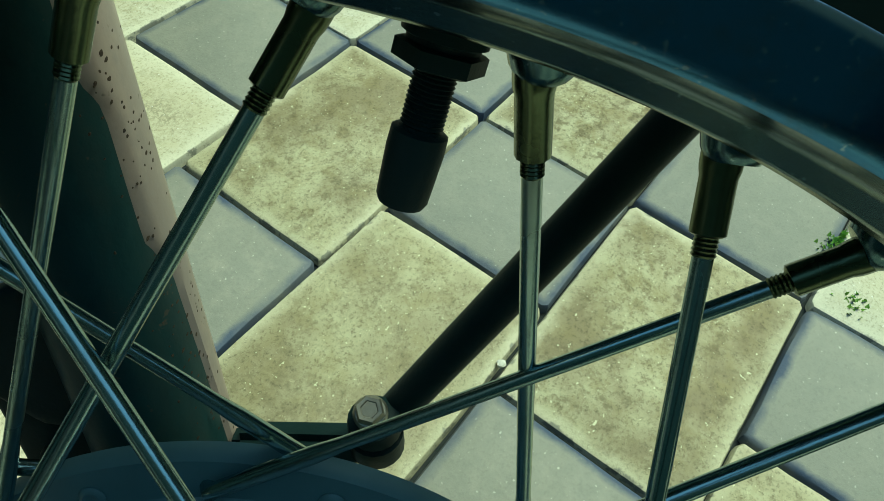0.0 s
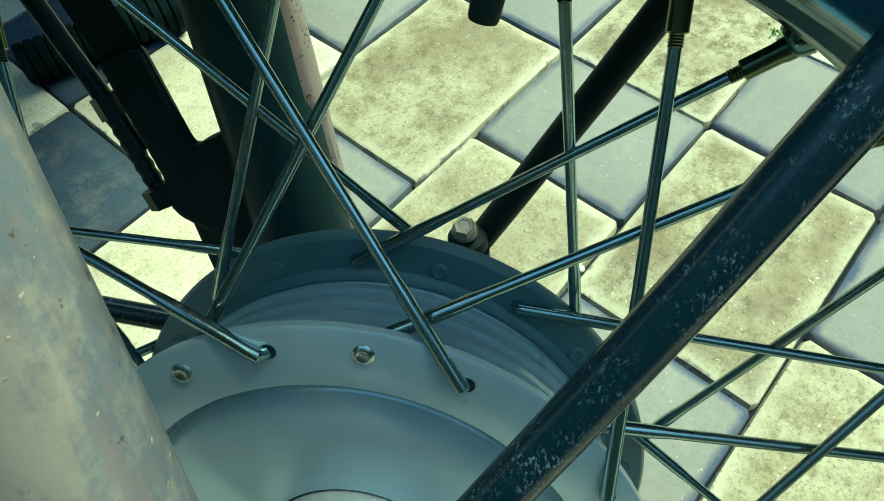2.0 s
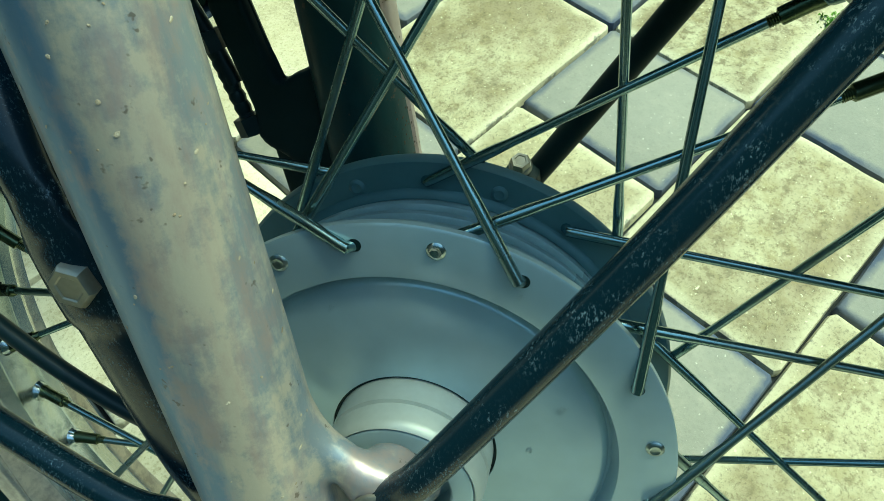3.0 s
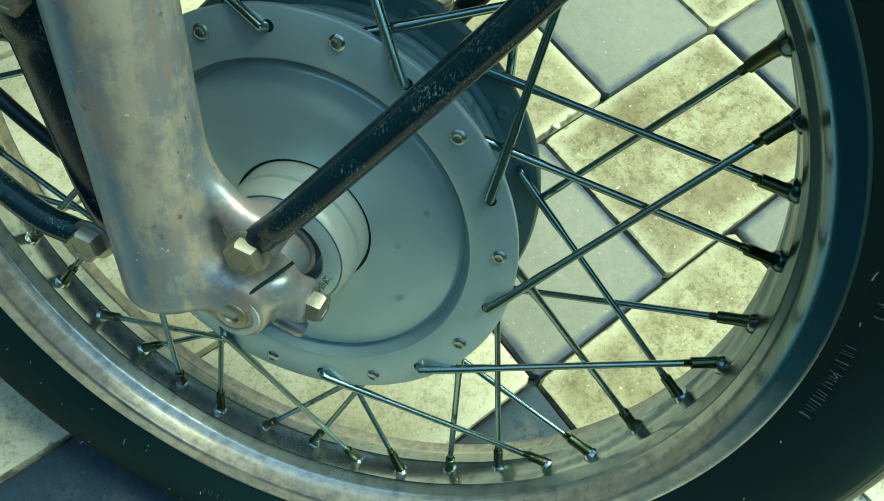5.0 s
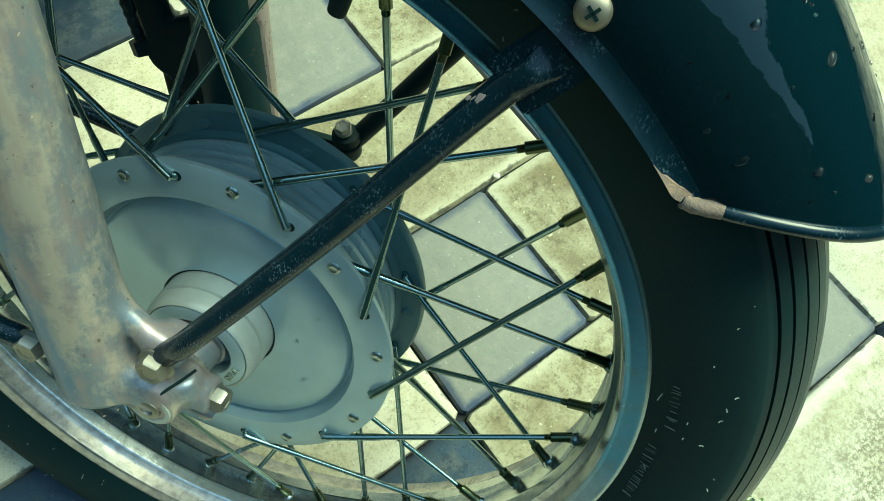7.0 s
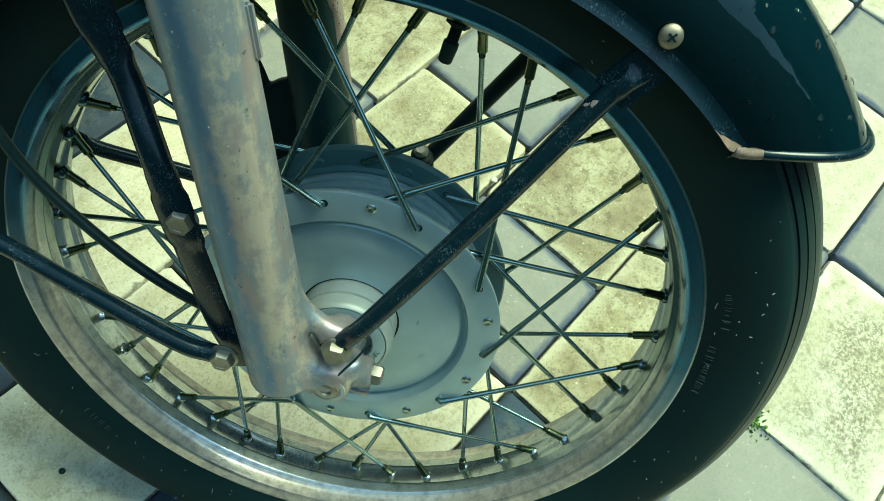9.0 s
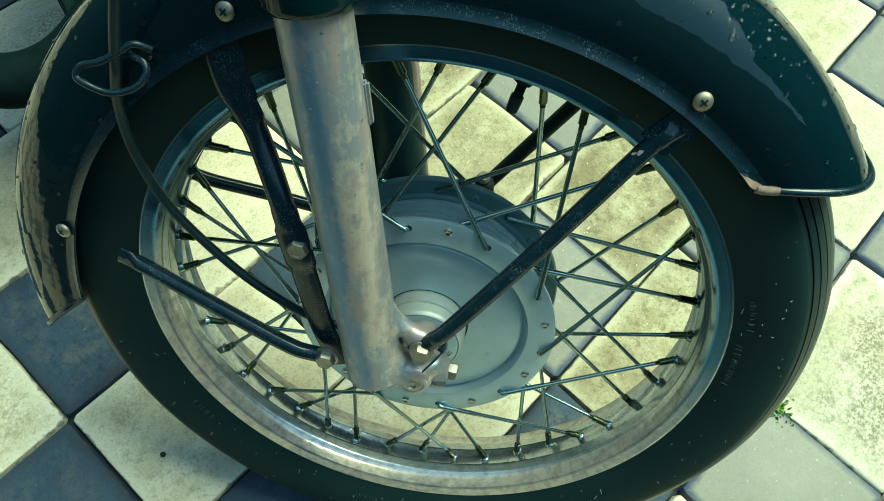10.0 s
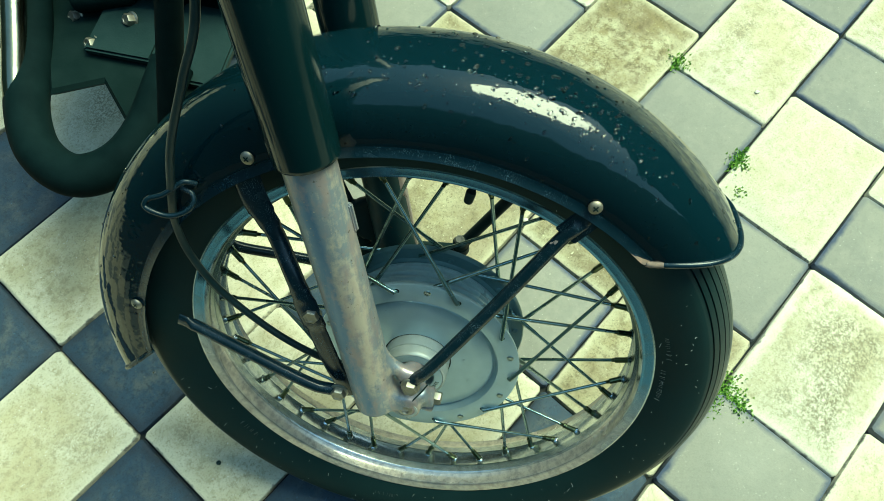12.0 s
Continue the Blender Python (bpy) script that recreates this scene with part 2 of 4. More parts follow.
FK_X, FK_Y, FK_S, FK_R = -0.0398, -0.0586, -0.0944, 0.0218  # slider: foot, side, rake, radius
LG, LL, PV = 0.1729, 0.2686, 0.194  # grey length, pale length, row width of the pavers
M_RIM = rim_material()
M_HUB = metal("grey_hub_paint", (0.43, 0.555, 0.625), 0.25, (0.37, 0.48, 0.54), 0.35, 12, metallic=0.45, bump=0.0001)
# darker copy of the hub grey: the far side's shade is in the colour
M_DRUM = metal("shaded_hub_grey", (0.12, 0.21, 0.23), 0.35, (0.08, 0.14, 0.15), 0.4, 18, metallic=0.15, bump=0.0001)
# lighter copy of the hub grey, making up for skylight missing on the drum
M_RIDGE = metal("lit_hub_grey", (0.52, 0.64, 0.66), 0.22, (0.30, 0.36, 0.38), 0.35, 30, metallic=0.3, bump=0.0001)
M_ALU = cast_material("dull_aluminium", (0.51, 0.465, 0.40), (0.13, 0.21, 0.31), (0.42, 0.325, 0.30), 0.9, 0.5, band=True)
# far slider's shade and its sunlit strip are put in as two tones
M_LEG = cast_material("shaded_slider", (0.024, 0.060, 0.062), (0.014, 0.040, 0.046), (0.040, 0.060, 0.056), 0.6, 0.0, 0.2)
M_STRIP = cast_material("pale_metal", (0.40, 0.32, 0.29), (0.24, 0.22, 0.23), (0.34, 0.25, 0.22), 0.5, 0.1)
M_COVER = metal("satin_cover", (0.52, 0.56, 0.54), 0.38, (0.36, 0.40, 0.39), 0.3, 30, metallic=0.35, bump=0.0001)
M_SPOKE = metal("spoke_steel", (0.31, 0.42, 0.425), 0.15, (0.22, 0.21, 0.14), 0.5, 40)
M_NIPPLE = metal("nipple_brass", (0.105, 0.13, 0.075), 0.18, (0.12, 0.13, 0.07), 0.6, 60)
M_ZINC = metal("zinc_bolt", (0.42, 0.41, 0.36), 0.42, (0.24, 0.18, 0.10), 0.6, 90)
M_HEAD = metal("spoke_head_steel", (0.42, 0.48, 0.48), 0.2, (0.2, 0.22, 0.19), 0.4, 120)
M_BLACK = gloss_paint("black_gloss_paint", (0.003, 0.013, 0.019), 0.02, dusty=0.06, spread=0.03, grain=0.02, waves=0.22, spec=0.42)
M_STAY = gloss_paint("worn_black_paint", (0.005, 0.017, 0.027), 0.17, (0.24, 0.33, 0.40), spec=0.4)
M_TUBE = gloss_paint("black_cover_paint", (0.004, 0.016, 0.019), 0.05, dusty=0.08, spec=0.22)
M_RUBBER = rubber_material()
M_CABLE = plain_noise("cable_plastic", (0.008, 0.022, 0.025), (0.016, 0.032, 0.035), 60, 0.4, 0.0002)
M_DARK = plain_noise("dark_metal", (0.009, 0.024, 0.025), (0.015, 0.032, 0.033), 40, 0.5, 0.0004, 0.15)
M_CASE = plain_noise("engine_case", (0.004, 0.012, 0.012), (0.008, 0.018, 0.018), 25, 0.7, 0.0004, 0.05)
M_PIPE = plain_noise("black_pipe", (0.003, 0.009, 0.010), (0.006, 0.015, 0.016), 30, 0.75, 0.0004, 0.04)
M_PALE = paver_material("pale_paver", (0.58, 0.555, 0.44), (0.40, 0.355, 0.225), (0.43, 0.40, 0.265), (0.62, 0.60, 0.48), 0.4, (LL / 2, PV / 2), 0.9)
M_SOIL = paver_material("soiled_pale_paver", (0.41, 0.385, 0.25), (0.135, 0.10, 0.044), (0.195, 0.16, 0.068), (0.55, 0.52, 0.39), 0.6, (LL / 2, PV / 2), 0.35)
M_LICHEN = paver_material("lichened_pale_paver", (0.62, 0.60, 0.48), (0.34, 0.31, 0.19), (0.50, 0.48, 0.36), (0.66, 0.64, 0.53), 0.8, (LL / 2, PV / 2), 1.0, 0.9, 0.47)
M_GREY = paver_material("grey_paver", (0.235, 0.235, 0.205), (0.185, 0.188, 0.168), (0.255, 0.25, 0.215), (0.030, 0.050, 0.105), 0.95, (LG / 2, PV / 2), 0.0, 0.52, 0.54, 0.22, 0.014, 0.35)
# grey paver with the bike's shade darkened into its colour
M_SHADED = paver_material("shaded_grey_paver", (0.027, 0.056, 0.096), (0.016, 0.036, 0.066), (0.085, 0.098, 0.100), (0.018, 0.026, 0.042), 0.8, (LG / 2, PV / 2), 0.0, 0.8)
M_FARPALE = plain_noise("far_pale_paver", (0.52, 0.49, 0.38), (0.38, 0.34, 0.22), 14, 0.8)
M_FARGREY = plain_noise("far_grey_paver", (0.23, 0.235, 0.21), (0.15, 0.16, 0.16), 14, 0.8)
M_SAND = plain_noise("joint_sand", (0.014, 0.020, 0.024), (0.030, 0.032, 0.032), 60, 0.95, 0.002)
M_MOSS = plain_noise("moss_leaf", (0.15, 0.31, 0.05), (0.30, 0.45, 0.09), 120, 0.8)
M_MUD = plain_noise("dry_mud", (0.52, 0.47, 0.38), (0.28, 0.22, 0.15), 90, 0.95)
bead = Nodes("rain_bead")
bead.set("Base Color", (1.0, 1.0, 1.0))
bead.set("Roughness", 0.03)
bead.set("IOR", 1.33)
bead.set("Transmission Weight", 1.0)
M_BEAD = bead.mat
M_CRUMB = plain_noise("white_stone", (0.65, 0.64, 0.58), (0.5, 0.48, 0.42), 200, 0.8)
M_BARE = plain_noise("bare_rusty_edge", (0.40, 0.28, 0.20), (0.09, 0.10, 0.11), 150, 0.8)
M_EDGE = gloss_paint("worn_edge_paint", (0.003, 0.014, 0.024), 0.20, (0.17, 0.26, 0.33), spec=0.45)
# for the added walls; teal so that dark reflections turn teal
M_WALL = plain_noise("teal_light_screen", (0.012, 0.034, 0.042), (0.020, 0.044, 0.050), 3, 0.8)
M_HEADER = metal("stained_chrome", (0.20, 0.21, 0.16), 0.16, (0.012, 0.02, 0.018), 0.95, 40)
M_PIT = plain_noise("brown_pit", (0.05, 0.035, 0.03), (0.10, 0.07, 0.05), 300, 0.9)
M_NIB = plain_noise("pale_nib", (0.22, 0.26, 0.26), (0.12, 0.15, 0.15), 200, 0.9)
M_MARK = plain_noise("pale_scuff", (0.075, 0.10, 0.105), (0.035, 0.055, 0.06), 200, 0.9)


# ------------------------------------------------------------------ mesh helpers
def part(name, bm, material, parent, label="", smooth=True, kind=""):
    me = bpy.data.meshes.new(name)
    bmesh.ops.recalc_face_normals(bm, faces=bm.faces)
    bm.to_mesh(me)
    bm.free()
    me.materials.append(material)
    if smooth:
        me.shade_smooth()
        me.set_sharp_from_angle(angle=radians(38))
    ob = new(name, me)
    ob.parent = parent
    return tagged(ob, label, kind=kind)


def share(name, me, parent, m, label=""):
    ob = new(name, me)
    ob.parent = parent
    ob.matrix_basis = m
    return tagged(ob, label)


def lathe(bm, profile, steps, axis_y=True, a0=0.0, a1=2 * math.pi, closed=True):
    """Turns a profile of (y, r) round the y axis."""
    full = a1 - a0 > 6.28
    n = steps if full else steps + 1
    rings = []
    for i in range(n):
        a = a0 + (a1 - a0) * i / steps
        rings.append([bm.verts.new((r * math.cos(a), y, r * math.sin(a))) for y, r in profile])
    for i in range(n if full else n - 1):
        p, q = rings[i], rings[(i + 1) % n]
        k = len(profile)
        for j in range(k if closed else k - 1):
            try:
                bm.faces.new((p[j], p[(j + 1) % k], q[(j + 1) % k], q[j]))
            except ValueError:
                pass
    return rings


def sweep(bm, points, radius, sides=12, caps=True, flat=None):
    """A tube along points; radius: a number or one for each point; flat: (width, depth) factors per point."""
    pts = [Vector(p) for p in points]
    side = None
    rings = []
    for i, p in enumerate(pts):
        d = (pts[min(i + 1, len(pts) - 1)] - pts[max(i - 1, 0)]).normalized()
        if side is None:
            side = d.cross(Vector((0, 1, 0)))
            if side.length < 0.1:
                side = d.cross(Vector((1, 0, 0)))
        side = (side - d * side.dot(d)).normalized()
        up = d.cross(side)
        r = radius[i] if isinstance(radius, (list, tuple)) else radius
        w, h = flat[i] if flat else (1, 1)
        rings.append([bm.verts.new(p + side * (math.cos(2 * math.pi * k / sides) * r * w) + up * (math.sin(2 * math.pi * k / sides) * r * h)) for k in range(sides)])
    for a, b in zip(rings, rings[1:]):
        for k in range(sides):
            bm.faces.new((a[k], a[(k + 1) % sides], b[(k + 1) % sides], b[k]))
    if caps:
        bm.faces.new(rings[0][::-1])
        bm.faces.new(rings[-1])
    return bm


def curve_points(ctrl, steps=8):
    """A smooth line (Catmull-Rom) through the control points."""
    c = [Vector(p) for p in ctrl]
    c = [c[0] * 2 - c[1]] + c + [c[-1] * 2 - c[-2]]
    out = []
    for i in range(1, len(c) - 2):
        for s in range(steps):
            t = s / steps
            p0, p1, p2, p3 = c[i - 1], c[i], c[i + 1], c[i + 2]
            out.append(0.5 * (2 * p1 + (p2 - p0) * t + (2 * p0 - 5 * p1 + 4 * p2 - p3) * t * t + (3 * p1 - p0 - 3 * p2 + p3) * t ** 3))
    out.append(c[-2])
    return out


def stack(bm, base, axis, rings, sides=16, twist=0.0):
    """Discs of (distance along the axis, radius) joined to one solid; six sides make a hexagon."""
    axis = Vector(axis).normalized()
    ref = Vector((1, 0, 0)) if abs(axis.x) < 0.8 else Vector((0, 0, 1))
    s = axis.cross(ref).normalized()
    t = axis.cross(s)
    loops = []
    for d, r in rings:
        loops.append([bm.verts.new(Vector(base) + axis * d + (s * math.cos(twist + 2 * math.pi * k / sides) + t * math.sin(twist + 2 * math.pi * k / sides)) * r) for k in range(sides)])
    for a, b in zip(loops, loops[1:]):
        for k in range(sides):
            bm.faces.new((a[k], a[(k + 1) % sides], b[(k + 1) % sides], b[k]))
    bm.faces.new(loops[0][::-1])
    bm.faces.new(loops[-1])
    return bm


def block(bm, size, centre, bevel=0.002, turn=None):
    made = bmesh.ops.create_cube(bm, size=1.0)["verts"]
    m = Matrix.Translation(centre) @ (turn or Matrix()) @ Matrix.Diagonal((*size, 1))
    bmesh.ops.transform(bm, matrix=m, verts=made)
    edges = {e for v in made for e in v.link_edges}
    if bevel:
        bmesh.ops.bevel(bm, geom=list(edges), offset=bevel, segments=2, affect="EDGES")
    return bm


def hex_bolt(name, parent, at, axis, size, height, flange=0.0, label="", material=None, twist=0.3):
    """A hexagon head with a chamfer, a collar and a shallow dished top."""
    bm = bmesh.new()
    if flange:
        stack(bm, at, axis, [(0, flange), (0.0012, flange), (0.0022, flange * 0.86)], 20)
    stack(bm, at, axis, [(0.0012, size), (height * 0.82, size), (height, size * 0.86), (height * 0.985, size * 0.62), (height * 0.93, size * 0.55)], 6, twist)
    return part(name, bm, material or M_ZINC, parent, label)


# ------------------------------------------------------------------ ground
TH, U0, V0 = 0.95219, 0.12518, -0.06898
DU, DV = Vector((math.cos(TH), math.sin(TH), 0)), Vector((math.sin(TH), -math.cos(TH), 0))
PERIOD = LG + LL
bm = bmesh.new()
bmesh.ops.create_grid(bm, x_segments=1, y_segments=1, size=60)
ground = part("ground", bm, M_SAND, None, "dark sandy bedding under concrete pavers", kind="structure")
ground.location.z = -0.014

# unseen plain walls, added to cut the sky and tint reflections teal
bm = bmesh.new()
block(bm, (4.2, 0.2, 3.0), (-1.1, -1.9, 1.45), 0.004)
block(bm, (3.5, 0.19, 2.5), (2.7, -1.9, 1.2), 0.004)
part("unseen_wall_south", bm, M_WALL, None, "unseen dark teal wall added to block sky light", kind="structure")
bm = bmesh.new()
block(bm, (0.2, 9.0, 3.2), (-3.0, 2.7, 1.55), 0.004)
part("unseen_wall_west", bm, M_WALL, None, "unseen dark teal wall added to block sky light", kind="structure")

bm = bmesh.new()
block(bm, (9.0, 0.2, 4.4), (1.0, 4.6, 2.15), 0.004)
part("unseen_wall_north", bm, M_WALL, None, "unseen dark teal wall added to block sky light", kind="structure")
bm = bmesh.new()
block(bm, (0.2, 6.7, 4.2), (4.4, 1.6, 2.05), 0.004)
part("unseen_wall_east", bm, M_WALL, None, "unseen dark teal wall added to block sky light", kind="structure")

# ------------------------------------------------------------------ motorcycle
UP = Vector((0.1084, -0.44717, 0.88785)).normalized()
EX = (Vector((1, 0, 0)) - UP * UP.x).normalized()
EY = UP.cross(EX)
YC = 0.0281
BIKE = Matrix((EX, EY, UP)).to_4x4()
BIKE = Matrix.Translation((0, 0, 0.2895)) @ BIKE @ Matrix.Translation((0, -YC, 0))
motorcycle = new("motorcycle")
motorcycle.matrix_basis = BIKE
tagged(motorcycle, "black motorcycle leaning on its stand on concrete pavers", "motorcycle")


def polar(a, r, y):
    a = radians(a)
    return Vector((r * math.cos(a), y, r * math.sin(a)))


# hub: near flange, grooved drum, far flange
bm = bmesh.new()
F = 0.0563
lathe(bm, [(0.0020, 0.0362), (0.0028, 0.0600), (0.0032, 0.0792), (0.0042, 0.0808), (0.0072, 0.0822), (0.0076, 0.0834), (0.0058, 0.0846), (0.0004, 0.0857), (-0.0012, 0.0864), (-0.0014, 0.0875), (-0.0014, 0.1075), (-0.0006, 0.1088), (0.0022, 0.1088), (0.0032, 0.1078),
           (0.0046, 0.0940), (0.0090, 0.0900), (0.0090, 0.0362)], 160)
wheel = part("front_wheel", bm, M_HUB, motorcycle, "grey painted full-width hub of a spoked front wheel")
bm = bmesh.new()
drum = [(0.0046, 0.0960), (0.0058, 0.0905)]
for k in range(5):
    y0 = 0.0075 + 0.0084 * k
    drum += [(y0, 0.0868), (y0 + 0.0006, 0.0930), (y0 + 0.0014, 0.0946), (y0 + 0.0044, 0.0946), (y0 + 0.0053, 0.0930), (y0 + 0.0059, 0.0868)]
drum += [(F - 0.006, 0.092), (F - 0.004, 0.092), (F - 0.004, 0.06), (0.0092, 0.06), (0.0092, 0.0890)]
lathe(bm, drum, 160)
part("hub_drum", bm, M_RIDGE, wheel, "hub drum with turned ridges, toned lighter for skylight")
bm = bmesh.new()
lathe(bm, [(F - 0.0055, 0.0925), (F - 0.0045, 0.0955), (F - 0.0030, 0.0965), (F - 0.0030, 0.1085), (F - 0.0010, 0.1098), (F + 0.003, 0.1098), (F + 0.004, 0.1085), (F + 0.004, 0.06), (F - 0.0035, 0.06), (F - 0.0035, 0.0925)], 160)
part("far_flange", bm, M_DRUM, wheel, "far hub flange, its shade painted into the grey")

# rim
bm = bmesh.new()
half = [(0.0335, 0.2435), (0.0331, 0.2444), (0.0322, 0.2447), (0.0330, 0.2414), (0.0327, 0.2352), (0.0324, 0.2331), (0.0316, 0.2319), (0.0303, 0.2316), (0.0292, 0.2313), (0.0240, 0.2304), (0.0205, 0.2288), (0.0188, 0.2262), (0.0172, 0.2254), (0.0112, 0.2251), (0.0098, 0.2244), (0.0086, 0.2244), (0.0074, 0.2250), (0.0, 0.2248)]
half = half[2::-1] + half[3:]
inner = [(-y, r) for y, r in half] + [(y, r) for y, r in half[-2::-1]]
outer = [(0.0300, 0.2425), (0.0292, 0.2345), (0.0, 0.2310), (-0.0292, 0.2345), (-0.0300, 0.2425)]
YR = 0.0300
lathe(bm, [(YR + y, r) for y, r in inner + outer], 220)
bmesh.ops.translate(bm, verts=bm.verts, vec=(0, 0, 0.0016))
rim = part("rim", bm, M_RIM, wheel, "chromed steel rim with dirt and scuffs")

# tyre
bm = bmesh.new()
side = [(-0.0285, 0.2400), (-0.0300, 0.2432), (-0.0345, 0.2500), (-0.0388, 0.2600), (-0.0412, 0.2700), (-0.0415, 0.2790), (-0.0405, 0.2870), (-0.0385, 0.2940), (-0.0380, 0.2945)]
tread = []
for y, r in ((-0.0362, 0.2978), (-0.0322, 0.3037), (-0.0268, 0.3094), (-0.0205, 0.3141), (-0.0140, 0.3172), (-0.0068, 0.3191)):
    ny, nr = y / 0.043, (r - 0.277) / 0.043
    ln = math.hypot(ny, nr)
    ny, nr, k = ny / ln, nr / ln, 0.0030
    ty, tr = nr, -ny
    # the groove's near lip stands a little proud, then two walls down to a narrow floor
    tread += [(y - ty * 0.0018 + ny * 0.0003, r - tr * 0.0018 + nr * 0.0003), (y - ty * 0.0010 + ny * 0.0004, r - tr * 0.0010 + nr * 0.0004), (y - ty * 0.0006 - ny * k, r - tr * 0.0006 - nr * k),
              (y + ty * 0.0006 - ny * k, r + tr * 0.0006 - nr * k), (y + ty * 0.0010, r + tr * 0.0010)]
left = side + tread + [(-0.003, 0.3200)]
full = left + [(-y, r) for y, r in left[::-1]] + [(0.0200, 0.2375), (-0.0200, 0.2375)]
lathe(bm, [(YC + y, r) for y, r in full], 200)
tyre = part("tyre", bm, M_RUBBER, wheel, "ribbed black rubber tyre, dusty")

# spokes and nipples, four families of ten
NEAR, FAR = 26.63, 71.75
# angle of the hole, angle of the seat, where the spoke leaves the flange, the flange, offset at the rim, length of nipple that shows
families = [(NEAR, 61.72, -0.0045, -0.0030, 0.0041, 0.0141), (NEAR + 18, 7.24, 0.0045, 0.0, 0.0060, 0.0159), (FAR + 18, 52.52, F - 0.0055, F, 0.0073, 0.0143), (FAR, 106.45, F + 0.0060, F + 0.003, 0.0011, 0.0155)]
for fam, (hole, seat, y_leave, y_plate, y_rim, shown) in enumerate(families):
    for k in range(10):
        ah, an = hole + 36 * k, seat + 36 * k
        start, end = polar(ah, 0.1003, y_leave), polar(an, 0.2235, YC + y_rim)
        d = (end - start).normalized()
        tip = end - d * shown
        bm = bmesh.new()
        back = {0: 0.006, 1: -0.0016, 2: 0.006, 3: -0.006}[fam]
        elbow = [polar(ah, 0.1003, y_plate + back), polar(ah, 0.1003, y_leave + (0.002 if back > 0 else -0.002)), start + d * 0.0012, start + d * 0.004]
        sweep(bm, elbow + [start + d * 0.034, start + d * 0.042, start.lerp(tip, 0.6), tip + d * 0.002], [0.0023] * 5 + [0.00185] * 3, 10)
        part("spoke", bm, M_SPOKE, wheel)
        bm = bmesh.new()
        # square-shouldered body, a flared collar, and the last turns of thread below it
        stack(bm, tip, d, [(0, 0.0025), (0.0004, 0.0031), (shown - 0.0045, 0.0031), (shown - 0.0032, 0.0034), (shown - 0.0020, 0.0035), (shown + 0.0035, 0.0035)], 12)
        stack(bm, tip - d * 0.0036, d, [(0.0004 * j, (0.0019, 0.00215)[j % 2]) for j in range(11)], 10)
        part("nipple", bm, M_NIPPLE, wheel)
        if fam in (1, 2):
            # domed head on the outer face of the flange
            yb = -0.0014 if fam == 1 else F + 0.004
            bm = bmesh.new()
            ax = (0, -1, 0) if fam == 1 else (0, 1, 0)
            stack(bm, polar(ah, 0.1003, yb), ax, [(0, 0.0037), (0.0004, 0.0037), (0.0010, 0.0031), (0.0013, 0.0022), (0.0011, 0.0018), (0.0011, 0.0004)], 14)
            part("spoke_head", bm, M_HEAD, wheel)
        if fam == 3:
            bm = bmesh.new()
            stack(bm, polar(ah, 0.1003, F - 0.003), (0, -1, 0), [(0, 0.0037), (0.0004, 0.0037), (0.0010, 0.0031), (0.0013, 0.0022), (0.0011, 0.0018), (0.0011, 0.0004)], 14)
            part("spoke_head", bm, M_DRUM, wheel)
        # pressed seat round the nipple
        bm = bmesh.new()
        stack(bm, polar(an, 0.2275, YC + y_rim), -d, [(0, 0.0060), (0.0032, 0.0055), (0.0047, 0.0048), (0.0054, 0.0041), (0.0055, 0.003)], 16)
        part("nipple_seat", bm, M_RIM, wheel)

# bearing cover and spacer in the hub's middle
bm = bmesh.new()
lathe(bm, [(0.004, 0.0348), (-0.0094, 0.0345), (-0.0100, 0.0330), (-0.0116, 0.0330), (-0.0121, 0.0344), (-0.0190, 0.0338), (-0.0218, 0.0328), (-0.0230, 0.0314), (-0.0222, 0.0306), (0.004, 0.0306)], 96)
part("bearing_cover", bm, M_COVER, wheel, "satin silver bearing cover with a turned groove")
bm = bmesh.new()
lathe(bm, [(-0.0200, 0.0307), (-0.0226, 0.0304), (-0.0232, 0.0296), (-0.0234, 0.0222), (-0.0224, 0.0212), (-0.0120, 0.0208), (-0.0120, 0.0120), (-0.0100, 0.0120), (-0.0100, 0.0307)], 96)
part("cover_face", bm, M_HUB, wheel, "grey painted face of the bearing cover")
# dark disc stands in for the shade in the gap
bm = bmesh.new()
lathe(bm, [(0.003, 0.0365), (0.003, 0.0), (0.0045, 0.0), (0.0045, 0.0365)], 64, closed=False)
part("recess", bm, M_DARK, wheel, "dark disc for the shade behind the bearing cover")
bm = bmesh.new()
lathe(bm, [(-0.010, 0.0165), (-0.0195, 0.0165), (-0.0205, 0.0150), (-0.044, 0.0125), (-0.044, 0.0), (-0.010, 0.0)], 48, closed=False)
part("axle_spacer", bm, M_ALU, wheel)
# valve
vd = -polar(74.05, 1, 0)
bm = bmesh.new()
base = polar(74.05, 0.2245, YR)
stack(bm, base, vd, [(-0.002, 0.0068), (0.0010, 0.0069), (0.0014, 0.0060), (0.0022, 0.0058)], 24)
stack(bm, base, vd, [(0.0022, 0.0066), (0.0026, 0.0074), (0.0052, 0.0074), (0.0057, 0.0060)], 6, 0.4)
rings = []
for i in range(15):
    rings += [(0.0050 + i * 0.00075, 0.0036), (0.00538 + i * 0.00075, 0.0031)]
stack(bm, base, vd, rings, 16)
stack(bm, base, vd, [(0.0156, 0.0040), (0.0160, 0.0047), (0.0188, 0.0048), (0.0275, 0.0044), (0.0286, 0.0039), (0.0290, 0.0028)], 18)
part("valve_stem", bm, M_DARK, wheel, "black valve stem with a dust cap")

# ---- fork legs


def fork_axis(z, y):
    return Vector((FK_X + FK_S * (z - 0.1), y, z))


FAR_Y = 0.106


